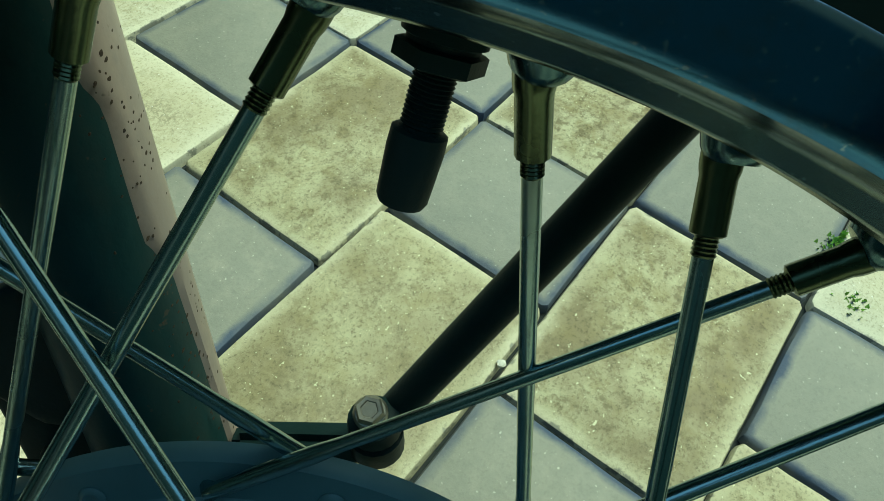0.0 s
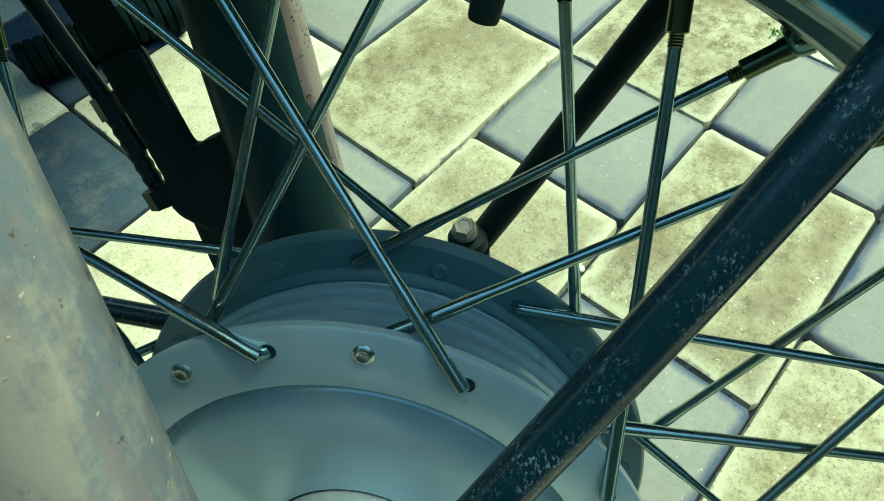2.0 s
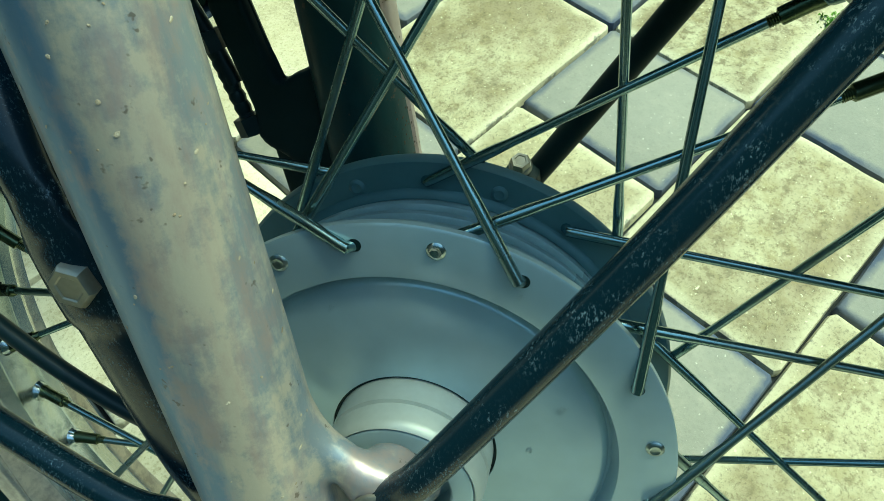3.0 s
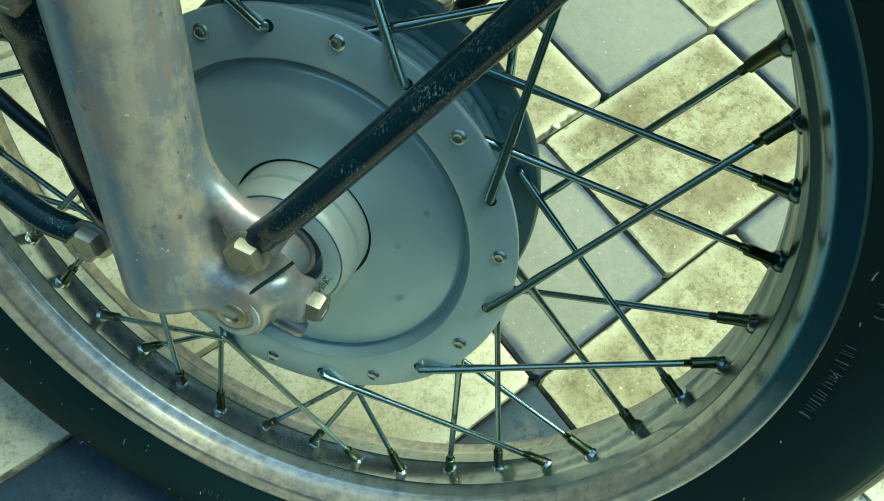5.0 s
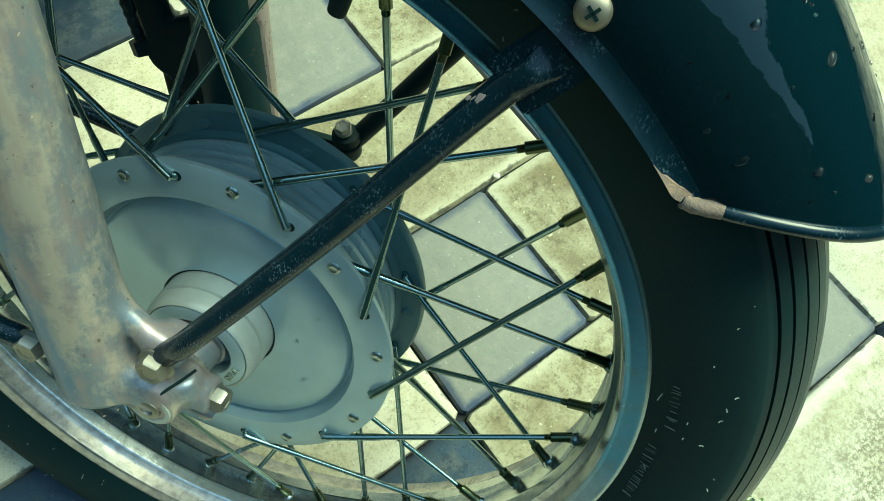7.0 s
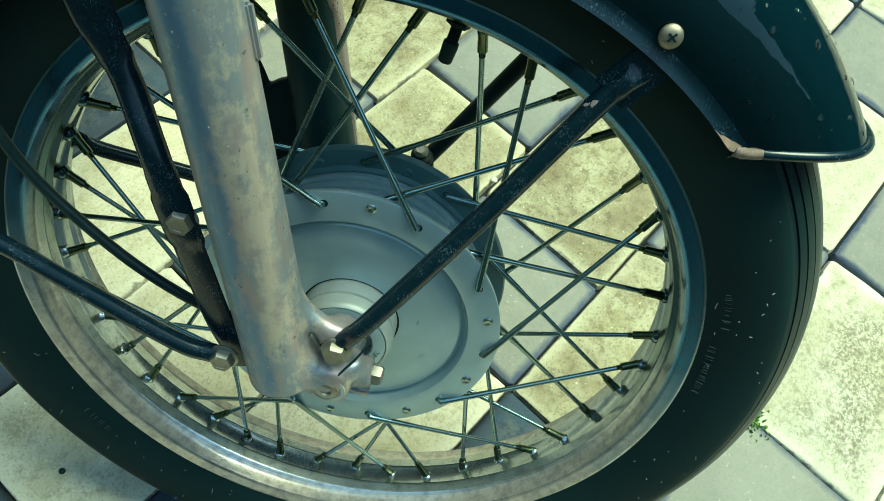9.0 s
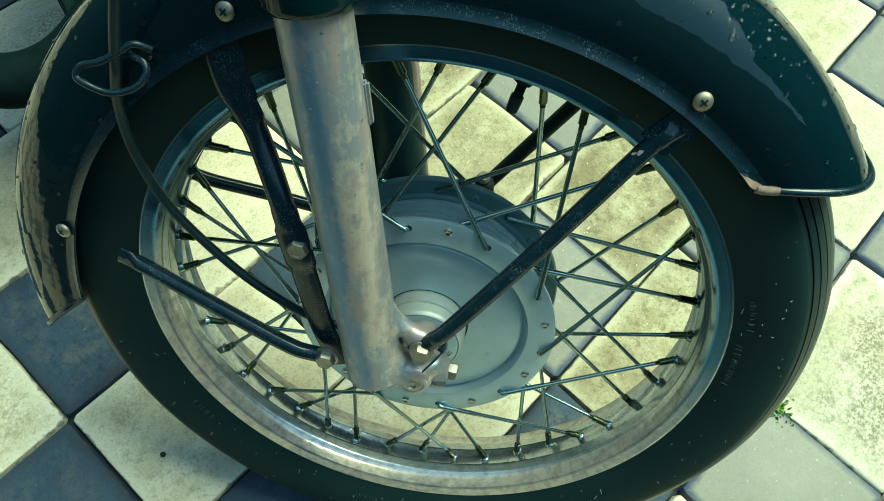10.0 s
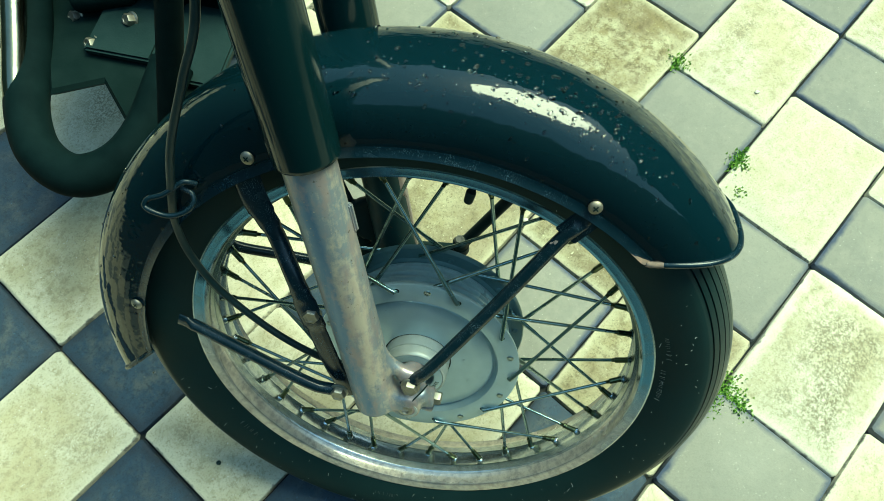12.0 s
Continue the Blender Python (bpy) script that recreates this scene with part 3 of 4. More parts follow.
def blend(a, b, k):
    """Smooth union of two distance fields, with a fillet of about k."""
    h = np.clip(0.5 + 0.5 * (b - a) / k, 0, 1)
    return b + (a - b) * h - k * h * (1 - h)


def rod(p, a, b, r, soft):
    """Distance to a round bar from a to b with radius r and flat ends whose edges are rounded by soft."""
    a, b = np.array(a), np.array(b)
    ax = b - a
    ln = np.linalg.norm(ax)
    ax = ax / ln
    t = (p - a) @ ax
    radial = np.linalg.norm(p - a - t[..., None] * ax, axis=-1) - (r - soft)
    along = np.abs(t - ln / 2) - (ln / 2 - soft)
    return np.minimum(np.maximum(radial, along), 0) + np.hypot(np.maximum(radial, 0), np.maximum(along, 0)) - soft


def casting(field, lo, hi, step):
    """The surface of a distance field as a mesh: one point for each cell that it crosses."""
    axes = [np.arange(a, b + step, step) for a, b in zip(lo, hi)]
    g = np.stack(np.meshgrid(*axes, indexing="ij"), -1)
    f = field(g)
    inside = f < 0
    nx, ny, nz = (d - 1 for d in f.shape)
    total, count = np.zeros((nx, ny, nz, 3)), np.zeros((nx, ny, nz))
    for axis in range(3):
        o1, o2 = [k for k in range(3) if k != axis]
        a = [slice(None)] * 3
        b = [slice(None)] * 3
        a[axis], b[axis] = slice(0, -1), slice(1, None)
        fa, fb = f[tuple(a)], f[tuple(b)]
        cross = inside[tuple(a)] != inside[tuple(b)]
        t = np.where(cross, fa / np.where(cross, fa - fb, 1), 0)
        at = g[tuple(a)] + t[..., None] * (g[tuple(b)] - g[tuple(a)])
        for d1 in (0, 1):
            for d2 in (0, 1):
                pick = [slice(None)] * 3
                pick[o1] = slice(d1, d1 + f.shape[o1] - 1)
                pick[o2] = slice(d2, d2 + f.shape[o2] - 1)
                c = cross[tuple(pick)]
                total += np.where(c[..., None], at[tuple(pick)], 0)
                count += c
    live = count > 0
    index = -np.ones(live.shape, int)
    index[live] = np.arange(live.sum())
    verts = total[live] / count[live][:, None]
    faces = []
    for axis in range(3):
        o1, o2 = [k for k in range(3) if k != axis]
        a = [slice(1, -1)] * 3
        b = [slice(1, -1)] * 3
        a[axis], b[axis] = slice(0, -1), slice(1, None)
        for i in np.argwhere(inside[tuple(a)] != inside[tuple(b)]):
            i = i.copy()
            i[o1] += 1
            i[o2] += 1
            e1, e2 = np.eye(3, dtype=int)[o1], np.eye(3, dtype=int)[o2]
            faces.append([int(index[tuple(c)]) for c in (i, i - e1, i - e1 - e2, i - e2)])
    me = bpy.data.meshes.new("casting")
    me.from_pydata(verts.tolist(), [], faces)
    bm = bmesh.new()
    bm.from_mesh(me)
    bpy.data.meshes.remove(me)
    return bm


def near_casting(p):
    """Slider, web, boss of the axle, boss of the stay's bolt and the ear of the clamp, cast in one."""
    y = FK_Y
    d = rod(p, fork_axis(-0.0035, y), fork_axis(0.31, y), FK_R, 0.007)
    d = blend(d, rod(p, (-0.016, y + 0.002, 0.014), (0.004, y + 0.002, -0.001), 0.0125, 0.006), 0.010)
    d = blend(d, rod(p, (-0.024, y + 0.004, 0.062), (0.010, y + 0.004, 0.032), 0.0066, 0.004), 0.007)
    d = blend(d, rod(p, (0.006, y - 0.0005, 0.0344), (0.006, y + 0.018, 0.0344), 0.0108, 0.003), 0.008)
    d = blend(d, rod(p, (0.010, y + 0.006, 0.018), (0.012, y + 0.006, 0.002), 0.0115, 0.006), 0.008)
    d = blend(d, rod(p, (0.006, y + 0.0115, -0.001), (0.0265, y + 0.0115, -0.001), 0.0105, 0.003), 0.006)
    return blend(d, rod(p, (0, y - 0.0080, 0), (0, y + 0.024, 0), 0.0142, 0.0014), 0.005)


def fork_leg(side):
    y = FK_Y if side < 0 else FAR_Y
    a, b = fork_axis(-0.012, y), fork_axis(0.31, y)
    d = (b - a).normalized()
    length = (b - a).length
    if side < 0:
        bm = casting(near_casting, (-0.0875, y - 0.0285, -0.022), (0.0345, y + 0.031, 0.305), 0.0016)
    else:
        bm = bmesh.new()
        stack(bm, a, d, [(0.0, 0.012), (0.0005, 0.0165), (0.004, 0.0208), (0.010, FK_R + 0.0002), (0.05, FK_R + 0.0004), (length, FK_R)], 48)
    leg = part("fork_leg", bm, M_ALU if side < 0 else M_LEG, motorcycle, "dull silver fork slider with stains" if side < 0 else "far fork slider, shade painted into its colour, with a lit rib")
    if side > 0:
        # cast rib along the slider, pitted, stepped at its edge, sunlight in its tone
        bm = bmesh.new()
        rows = []
        for i in range(49):
            z = 0.02 + 0.235 * i / 48
            lo = -24 + 3 * math.sin(z * 31) + 16 / (1 + math.exp((z - 0.142) * 700)) - 14 / (1 + math.exp((0.19 - z) * 500))
            arc = [radians(lo + (45 - lo) * k / 10) for k in range(11)]
            rows.append([bm.verts.new(fork_axis(z, y) + Vector((math.cos(w), math.sin(w), 0)) * (FK_R + (0.0002 if k == 0 else 0.0016))) for k, w in enumerate(arc)])
        for p, q in zip(rows, rows[1:]):
            for k in range(10):
                bm.faces.new((p[k], p[k + 1], q[k + 1], q[k]))
        part("pale_metal", bm, M_STRIP, leg, "mauve-grey rib with brown pits, its pale tone painted-in sunlight")
    else:
        # thin tab behind the slider
        bm = bmesh.new()
        block(bm, (0.012, 0.0060, 0.028), fork_axis(0.228, y + 0.004) + Vector((0.0185, 0, 0)), 0.0016, Matrix.Rotation(0.094, 4, "Y").inverted())
        part("tab", bm, M_ALU, leg, "thin cast tab on the slider")
    # upper cover
    bm = bmesh.new()
    c = fork_axis(0.286, y)
    stack(bm, c, d, [(0.0, FK_R + 0.001), (0.0, FK_R + 0.0036), (0.001, FK_R + 0.0046), (0.004, FK_R + 0.0052), (0.40, FK_R + 0.0058), (0.40, 0.004)], 64)
    part("fork_cover", bm, M_TUBE, leg, "black tubular fork cover")
    yo = y + side * 0.0080
    bm = bmesh.new()
    if side > 0:
        stack(bm, (0, yo, 0), (0, -side, 0), [(0, 0.0155), (0.0006, 0.0172), (0.030, 0.0176), (0.0315, 0.016)], 32)
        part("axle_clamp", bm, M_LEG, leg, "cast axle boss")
        return leg
    # axle: turned ring on the boss, and its hollow end
    lathe(bm, [(yo - 0.0004, 0.0122), (yo - 0.0010, 0.0118), (yo - 0.0010, 0.0096), (yo - 0.0002, 0.0092), (yo + 0.002, 0.0092), (yo + 0.002, 0.0122)], 48)
    part("boss_ring", bm, M_COVER, leg, "turned face of the axle boss")
    bm = bmesh.new()
    lathe(bm, [(yo - 0.0002, 0.0070), (yo - 0.0022, 0.0068), (yo - 0.0028, 0.0060), (yo - 0.0028, 0.0036), (yo - 0.0020, 0.0029), (yo + 0.006, 0.0029), (yo + 0.006, 0.0070)], 40)
    part("axle_end", bm, M_ZINC, leg, "hollow end of the axle")
    bm = bmesh.new()
    stack(bm, (0, yo + 0.0035, 0), (0, -1, 0), [(0, 0.0029), (0.0006, 0.0029)], 20)
    part("axle_bore", bm, M_ZINC, leg)
    hex_bolt("pinch_bolt", leg, (0.0245, y + 0.0115, -0.002), (1.0, -0.10, -0.05), 0.0072, 0.0085, 0.0082, "zinc-plated pinch bolt")
    bm = bmesh.new()
    stack(bm, (0.010, y + 0.012, -0.016), (0.9, 0.1, -0.4), [(0, 0.0045), (0.012, 0.0045), (0.014, 0.0036)], 16)
    part("clamp_nub", bm, M_ALU, leg)
    return leg


fork_near = fork_leg(-1)
fork_far = fork_leg(1)

# ---- fender
FB, FT, FW = 0.279, 0.345, 0.0665  # edge radius, crown radius, half width
CORNER = 0.007  # radius of the rounded lower corners


def fender_section(n=28):
    """(y, r) from the near edge over the crown to the far edge."""
    pts = []
    for i in range(n + 1):
        a = math.pi * i / n
        c, s = -math.cos(a), math.sin(a)
        pts.append((YC + FW * math.copysign(abs(c) ** 0.72, c), 0.292 + (FT - 0.292) * s ** 0.85))
    foot = [FB + 0.0125 * (j / 8) ** 2 for j in range(8)]
    return [(YC - FW + 0.001, r) for r in foot] + pts + [(YC + FW - 0.001, r) for r in foot[::-1]]


def fender_ends(r, y):
    """Start and end angles of the fender for a point of its section."""
    s = min(1.0, max(0.0, (r - FB) / (FT - FB)))
    h = min(CORNER, max(0.0, r - FB + 0.0015))
    cut = math.degrees((CORNER - math.sqrt(CORNER ** 2 - (CORNER - h) ** 2)) / r)
    return 41.2 - 9.4 * s + cut, 176.0 + 11.0 * s - 0.6 * cut


def fender_mesh():
    bm = bmesh.new()
    sec = fender_section()
    steps = 120
    for thick in (0.0, -0.0016):
        grid = []
        for i in range(steps + 1):
            row = []
            for y, r in sec:
                a0, a1 = fender_ends(r, y)
                yy = YC + (y - YC) * (1 + thick / FW)
                row.append(bm.verts.new(polar(a0 + (a1 - a0) * i / steps, r + thick * (0.2 if r < 0.29 else 1), yy)))
            grid.append(row)
        for i in range(steps):
            for j in range(len(sec) - 1):
                bm.faces.new((grid[i][j], grid[i][j + 1], grid[i + 1][j + 1], grid[i + 1][j]))
        if thick == 0.0:
            first = grid
    for i in range(steps):
        for j in (0, len(sec) - 1):
            bm.faces.new((first[i][j], first[i + 1][j], grid[i + 1][j], grid[i][j]))
    for i in (0, steps):
        for j in range(len(sec) - 1):
            bm.faces.new((first[i][j], first[i][j + 1], grid[i][j + 1], grid[i][j]))
    return bm


fender = part("front_fender", fender_mesh(), M_BLACK, motorcycle, "glossy black valanced front fender with rain drops")
# flared lip along the lower edges, and a bead round both ends
LIP = [FB - 0.0015 + 0.0080 * (j / 10) ** 1.6 for j in range(11)]


def lip_point(a, r, lift=0.0, s=-1):
    w = max(0.0, (0.2855 - r) / 0.008)
    return polar(a, r, YC + s * (FW - 0.0008 + 0.0030 * w ** 1.5 + lift))


def lip_strip(bm, s, lift, thick, a_end=None, steps=120, ragged=None):
    """A strip of the lip, two-skinned; with a_end it stops a few degrees past the front corner."""
    skins = []
    for depth in (0.0, -thick):
        rows = []
        for i in range(steps + 1):
            row = []
            for r in LIP if not ragged else LIP[:ragged[0]]:
                a0, a1 = fender_ends(r, 0)
                if a_end:
                    a1 = a0 + a_end * (1 - 0.75 * (r - LIP[0]) / 0.008) + ragged[1].uniform(-0.25, 0.25) * (i == steps)
                row.append(bm.verts.new(lip_point(a0 + (a1 - a0) * i / steps, r, lift + depth, s)))
            rows.append(row)
        skins.append(rows)
        for p, q in zip(rows, rows[1:]):
            for j in range(len(p) - 1):
                bm.faces.new((p[j], p[j + 1], q[j + 1], q[j]))
    out, back = skins
    for i in range(steps):
        for j in (0, -1):
            bm.faces.new((out[i][j], out[i + 1][j], back[i + 1][j], back[i][j]))
    for i in (0, steps):
        for j in range(len(out[0]) - 1):
            bm.faces.new((out[i][j], out[i][j + 1], back[i][j + 1], back[i][j]))
    bmesh.ops.recalc_face_normals(bm, faces=bm.faces)


for s in (-1, 1):
    bm = bmesh.new()
    lip_strip(bm, s, 0.0, 0.0014)
    part("flared_lip", bm, M_EDGE, fender, "flared black lip with paint worn blue and thin")
sec = fender_section()
for end in (0, 1):
    bm = bmesh.new()
    sweep(bm, [polar(fender_ends(r, y)[end], r, y) for y, r in sec[1:-1]], 0.0028, 12)
    part("rolled_edge", bm, M_EDGE, fender, "rolled black edge with chipped paint")


def cross_screw(at, axis):
    bm = bmesh.new()
    stack(bm, at, axis, [(0, 0.0059), (0.0008, 0.0059), (0.0020, 0.0050), (0.0029, 0.0030), (0.0031, 0.0010)], 20)
    ob = part("screw", bm, M_ZINC, fender, "pan-head cross screw")
    ax = Vector(axis).normalized()
    s = ax.orthogonal().normalized()
    t = ax.cross(s)
    # dark bars stand in for the shade in the cross slot
    for i, (p, q) in enumerate(((s, t), (t, s))):
        bm = bmesh.new()
        m = Matrix((p, q, ax)).transposed().to_4x4()
        block(bm, (0.0052, 0.0011, 0.0012), Vector(at) + ax * 0.0028, 0, m)
        part("slot", bm, M_DARK, ob)


for x, z in ((0.1629, 0.2404), (-0.1155, 0.2706), (-0.2706, 0.0924)):
    r = math.hypot(x, z)
    cross_screw((x, YC - FW - 0.0012, z), (x / r * 0.15, -1, z / r * 0.15))

# ---- fender stays


def stay(ctrl, name, label, radius=0.0062, skin=None):
    """A tube whose two ends are beaten flat."""
    pts = curve_points(ctrl, 10)
    n = len(pts)
    flat = []
    for i in range(n):
        k = min(i, n - 1 - i)
        f = min(1.0, max(0.0, (k - 3) / 4))
        flat.append((1.0 + 0.25 * (1 - f), 1.0 - 0.68 * (1 - f)))
    bm = bmesh.new()
    sweep(bm, pts, radius, 16, True, flat)
    return part(name, bm, skin or M_STAY, motorcycle, label)


def mirrored(p):
    return (p[0], 2 * YC - p[1], p[2])


FRONT = [(0.001, -0.0605, 0.0280), (0.014, -0.0605, 0.0430), (0.028, -0.0610, 0.0600), (0.085, -0.0485, 0.1320), (0.1355, -0.0362, 0.1992), (0.147, -0.0352, 0.2125), (0.158, -0.0348, 0.2250)]
REAR = [(-0.0660, -0.0600, 0.0130), (-0.0800, -0.0605, 0.0140), (-0.1000, -0.0600, 0.0200), (-0.1600, -0.0480, 0.0420), (-0.2120, -0.0362, 0.0602), (-0.235, -0.0345, 0.0698)]
s1 = stay(FRONT, "front_stay", "black tubular fender stay with worn paint")
hex_bolt("stay_bolt", s1, (0.0064, -0.0625, 0.0328), (0, -1, 0.0), 0.0080, 0.0078, 0.0096, "zinc-plated flange bolt")
bm = bmesh.new()
block(bm, (0.028, 0.0022, 0.023), (0.1510, -0.0352, 0.2170), 0.001, Matrix.Rotation(-0.835, 4, "Y"))
part("end_plate", bm, M_STAY, s1, "flat black end plate under the fender")
s2 = stay(REAR, "rear_stay", "black tubular rear fender stay, flattened at its end")
hex_bolt("stay_bolt", s2, (-0.0680, -0.0610, 0.0130), (0, -1, 0.0), 0.0078, 0.0080, 0.0096, "zinc-plated flange bolt")
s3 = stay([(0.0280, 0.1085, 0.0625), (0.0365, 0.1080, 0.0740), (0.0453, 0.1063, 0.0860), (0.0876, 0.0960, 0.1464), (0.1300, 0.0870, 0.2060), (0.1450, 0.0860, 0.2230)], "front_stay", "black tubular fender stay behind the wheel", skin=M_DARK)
hex_bolt("stay_bolt", s3, (0.0355, 0.0960, 0.0890), (0.05, -0.62, 0.78), 0.0048, 0.0062, 0.0056, "zinc-plated bolt with a washer")
bm = bmesh.new()
stack(bm, (0.036, 0.104, 0.068), (0.0, -0.34, 1), [(0, 0.008), (0.002, 0.0090), (0.010, 0.0090), (0.0105, 0.0070), (0.0125, 0.0070), (0.013, 0.0088), (0.0185, 0.0084), (0.0195, 0.0060)], 18)
block(bm, (0.050, 0.012, 0.012), (0.012, 0.106, 0.068), 0.003)
part("stay_clamp", bm, M_DARK, s3, "dark clamp under the bolt")
s4 = stay([mirrored(p) for p in REAR], "rear_stay", "black tubular rear fender stay behind the wheel")


def brace(side):
    def y(v):
        return v if side < 0 else 2 * YC - v

    ctrl = [(-0.066, 0.104, 0.0), (-0.075, 0.105, 0.05), (-0.084, 0.105, 0.105), (-0.091, 0.105, 0.130), (-0.0963, 0.105, 0.145), (-0.1025, 0.105, 0.166), (-0.110, 0.103, 0.188), (-0.122, 0.098, 0.23), (-0.130, 0.088, 0.29)]
    if side < 0:
        ctrl = [(-0.0600, y(-0.0480), -0.006), (-0.0720, y(-0.0500), 0.030), (-0.0800, y(-0.0540), 0.085), (-0.0850, y(-0.0560), 0.120), (-0.0940, y(-0.0500), 0.155), (-0.1100, y(-0.0330), 0.188), (-0.1230, y(-0.0320), 0.230), (-0.1300, y(-0.0250), 0.290)]
    pts = curve_points(ctrl, 8)
    bm = bmesh.new()
    size, flat = [0.0102] * len(pts), [(1.0, 0.28)] * len(pts)
    if side < 0:
        # plate with an eye for the bolt, round tube above it, wide tab at the top
        for i in range(len(pts)):
            size[i], thin = (0.0098, 0.30) if i < 19 else (0.0115, 0.34) if i < 27 else (0.0094, 0.6) if i < 30 else (0.0084, 0.85) if i < 42 else (0.0105, 0.45) if i < 45 else (0.0125, 0.22)
            flat[i] = (1.0, thin)
    sweep(bm, pts, size, 16, True, flat)
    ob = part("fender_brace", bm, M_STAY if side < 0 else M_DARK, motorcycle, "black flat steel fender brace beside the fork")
    if side < 0:
        hex_bolt("brace_bolt", ob, (-0.0815, y(-0.0550) if side < 0 else 0.1075, 0.1150), (0, side, 0.0), 0.0078, 0.0080, 0.0096, "zinc-plated flange bolt")
    return ob


brace(-1)
brace(1)

# ---- cables
bm = bmesh.new()
sweep(bm, curve_points([(-0.085, -0.058, 0.66), (-0.098, -0.058, 0.50), (-0.117, -0.057, 0.40), (-0.143, -0.055, 0.345), (-0.170, -0.053, 0.288), (-0.186, -0.049, 0.238), (-0.198, -0.040, 0.200), (-0.197, -0.036, 0.160), (-0.180, -0.034, 0.115), (-0.141, -0.034, 0.067), (-0.103, -0.034, 0.036), (-0.075, -0.028, 0.016), (-0.045, -0.020, 0.004)], 10), 0.0036, 12)
part("speedometer_cable", bm, M_CABLE, motorcycle, "black sheathed speedometer cable")
bm = bmesh.new()
ring = [(-0.160, -0.040, 0.246), (-0.170, -0.046, 0.252), (-0.180, -0.050, 0.247), (-0.194, -0.055, 0.240), (-0.209, -0.057, 0.236), (-0.214, -0.060, 0.229), (-0.207, -0.062, 0.224), (-0.190, -0.060, 0.217), (-0.172, -0.056, 0.221), (-0.163, -0.051, 0.230), (-0.165, -0.046, 0.238), (-0.176, -0.044, 0.243)]
mid = Vector((-0.186, -0.050, 0.236))
ring = [mid + (Vector(p) - mid) * 0.8 for p in ring]
sweep(bm, curve_points(ring, 6), 0.0024, 10)
part("cable_clip", bm, M_STAY, fender, "black wire cable guide on the fender")

# split of the clamp, its shade drawn as a dark rod
bm = bmesh.new()
sweep(bm, [(0.0035, -0.0672, 0.0050), (0.0062, -0.0668, 0.0090), (0.0078, -0.0655, 0.0130), (0.0110, -0.0635, 0.0165), (0.0165, -0.0600, 0.0215), (0.0215, -0.0540, 0.0255)], 0.0008, 6)
part("clamp_split", bm, M_DARK, fork_near)
# brake anchor and cable on the far side


def anchor_field(p):
    y = 0.105
    d = rod(p, fork_axis(0.022, y), fork_axis(0.215, y), 0.0185, 0.004)
    lug = rod(p, (-0.058, y, 0.092), (-0.086, y, 0.116), 0.0200, 0.006)
    lug = blend(lug, rod(p, (-0.058, y, 0.030), (-0.064, y, 0.070), 0.0170, 0.006), 0.012)
    arm = rod(p, (-0.083, y, 0.096), (-0.103, y, 0.168), 0.0098, 0.004)
    plate = np.abs(p[..., 1] - y) - 0.0062
    return np.maximum(blend(d, blend(lug, arm, 0.008), 0.022), plate)


bm = casting(anchor_field, (-0.118, 0.0965, 0.012), (-0.012, 0.1135, 0.222), 0.0017)
part("brake_anchor", bm, M_DARK, motorcycle, "black brake anchor lug behind the wheel")
bm = bmesh.new()
sweep(bm, curve_points([(-0.160, 0.100, 0.30), (-0.143, 0.105, 0.215), (-0.1295, 0.105, 0.179), (-0.1172, 0.105, 0.1504), (-0.107, 0.105, 0.124)], 8), 0.0042, 10)
for i in range(9):
    stack(bm, Vector((-0.1165, 0.105, 0.148)).lerp(Vector((-0.101, 0.105, 0.098)), i / 9), (0.25, 0, -1), [(0, 0.0038), (0.0028, 0.0045), (0.0060, 0.0038)], 10)
stack(bm, (-0.1160, 0.105, 0.150), (0.3, 0, -1), [(0, 0.0066), (0.010, 0.0066)], 6)
stack(bm, (-0.103, 0.103, 0.108), (0.3, 0, -1), [(0, 0.0075), (0.009, 0.0075)], 6)
part("brake_cable", bm, M_CABLE, motorcycle, "black brake cable with a ribbed adjuster")
bm = bmesh.new()
lathe(bm, [(F + 0.005, 0.0), (F + 0.005, 0.092), (F + 0.012, 0.095), (F + 0.016, 0.090), (F + 0.022, 0.05), (F + 0.028, 0.03), (F + 0.045, 0.022), (F + 0.045, 0.0)], 64, closed=False)
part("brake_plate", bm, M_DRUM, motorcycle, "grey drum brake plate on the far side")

# ---- parts of the machine behind the front wheel
BACK = BIKE.inverted()


def behind(points):
    return [BACK @ Vector(p) for p in points]


bm = bmesh.new()
sweep(bm, curve_points(behind([(-0.585, 0.50, 0.40), (-0.562, 0.40, 0.33), (-0.540, 0.310, 0.305), (-0.522, 0.235, 0.30), (-0.488, 0.178, 0.298), (-0.436, 0.150, 0.300), (-0.390, 0.168, 0.302), (-0.362, 0.215, 0.31), (-0.345, 0.30, 0.33)]), 10), 0.026, 24)
part("exhaust_pipe", bm, M_PIPE, motorcycle, "black exhaust pipe bent behind the front wheel")
bm = bmesh.new()
# rear end drawn out to y 0.95, out of view, to cast shade
outline = [(-0.600, 0.95), (-0.575, 0.50), (-0.555, 0.40), (-0.500, 0.258), (-0.480, 0.266), (-0.438, 0.283), (-0.385, 0.218), (-0.330, 0.240), (-0.295, 0.300), (-0.330, 0.50), (-0.300, 0.95)]
loops = []
for z, k in ((0.305, 0.97), (0.300, 1.0), (0.292, 0.97), (0.275, 0.80), (0.265, 0.70)):
    loops.append([bm.verts.new((-0.42 + (x + 0.42) * k, 0.47 + (y - 0.47) * k, z)) for x, y in outline])
for p, q in zip(loops, loops[1:]):
    for i in range(11):
        bm.faces.new((p[i], p[(i + 1) % 11], q[(i + 1) % 11], q[i]))
bm.faces.new(loops[0])
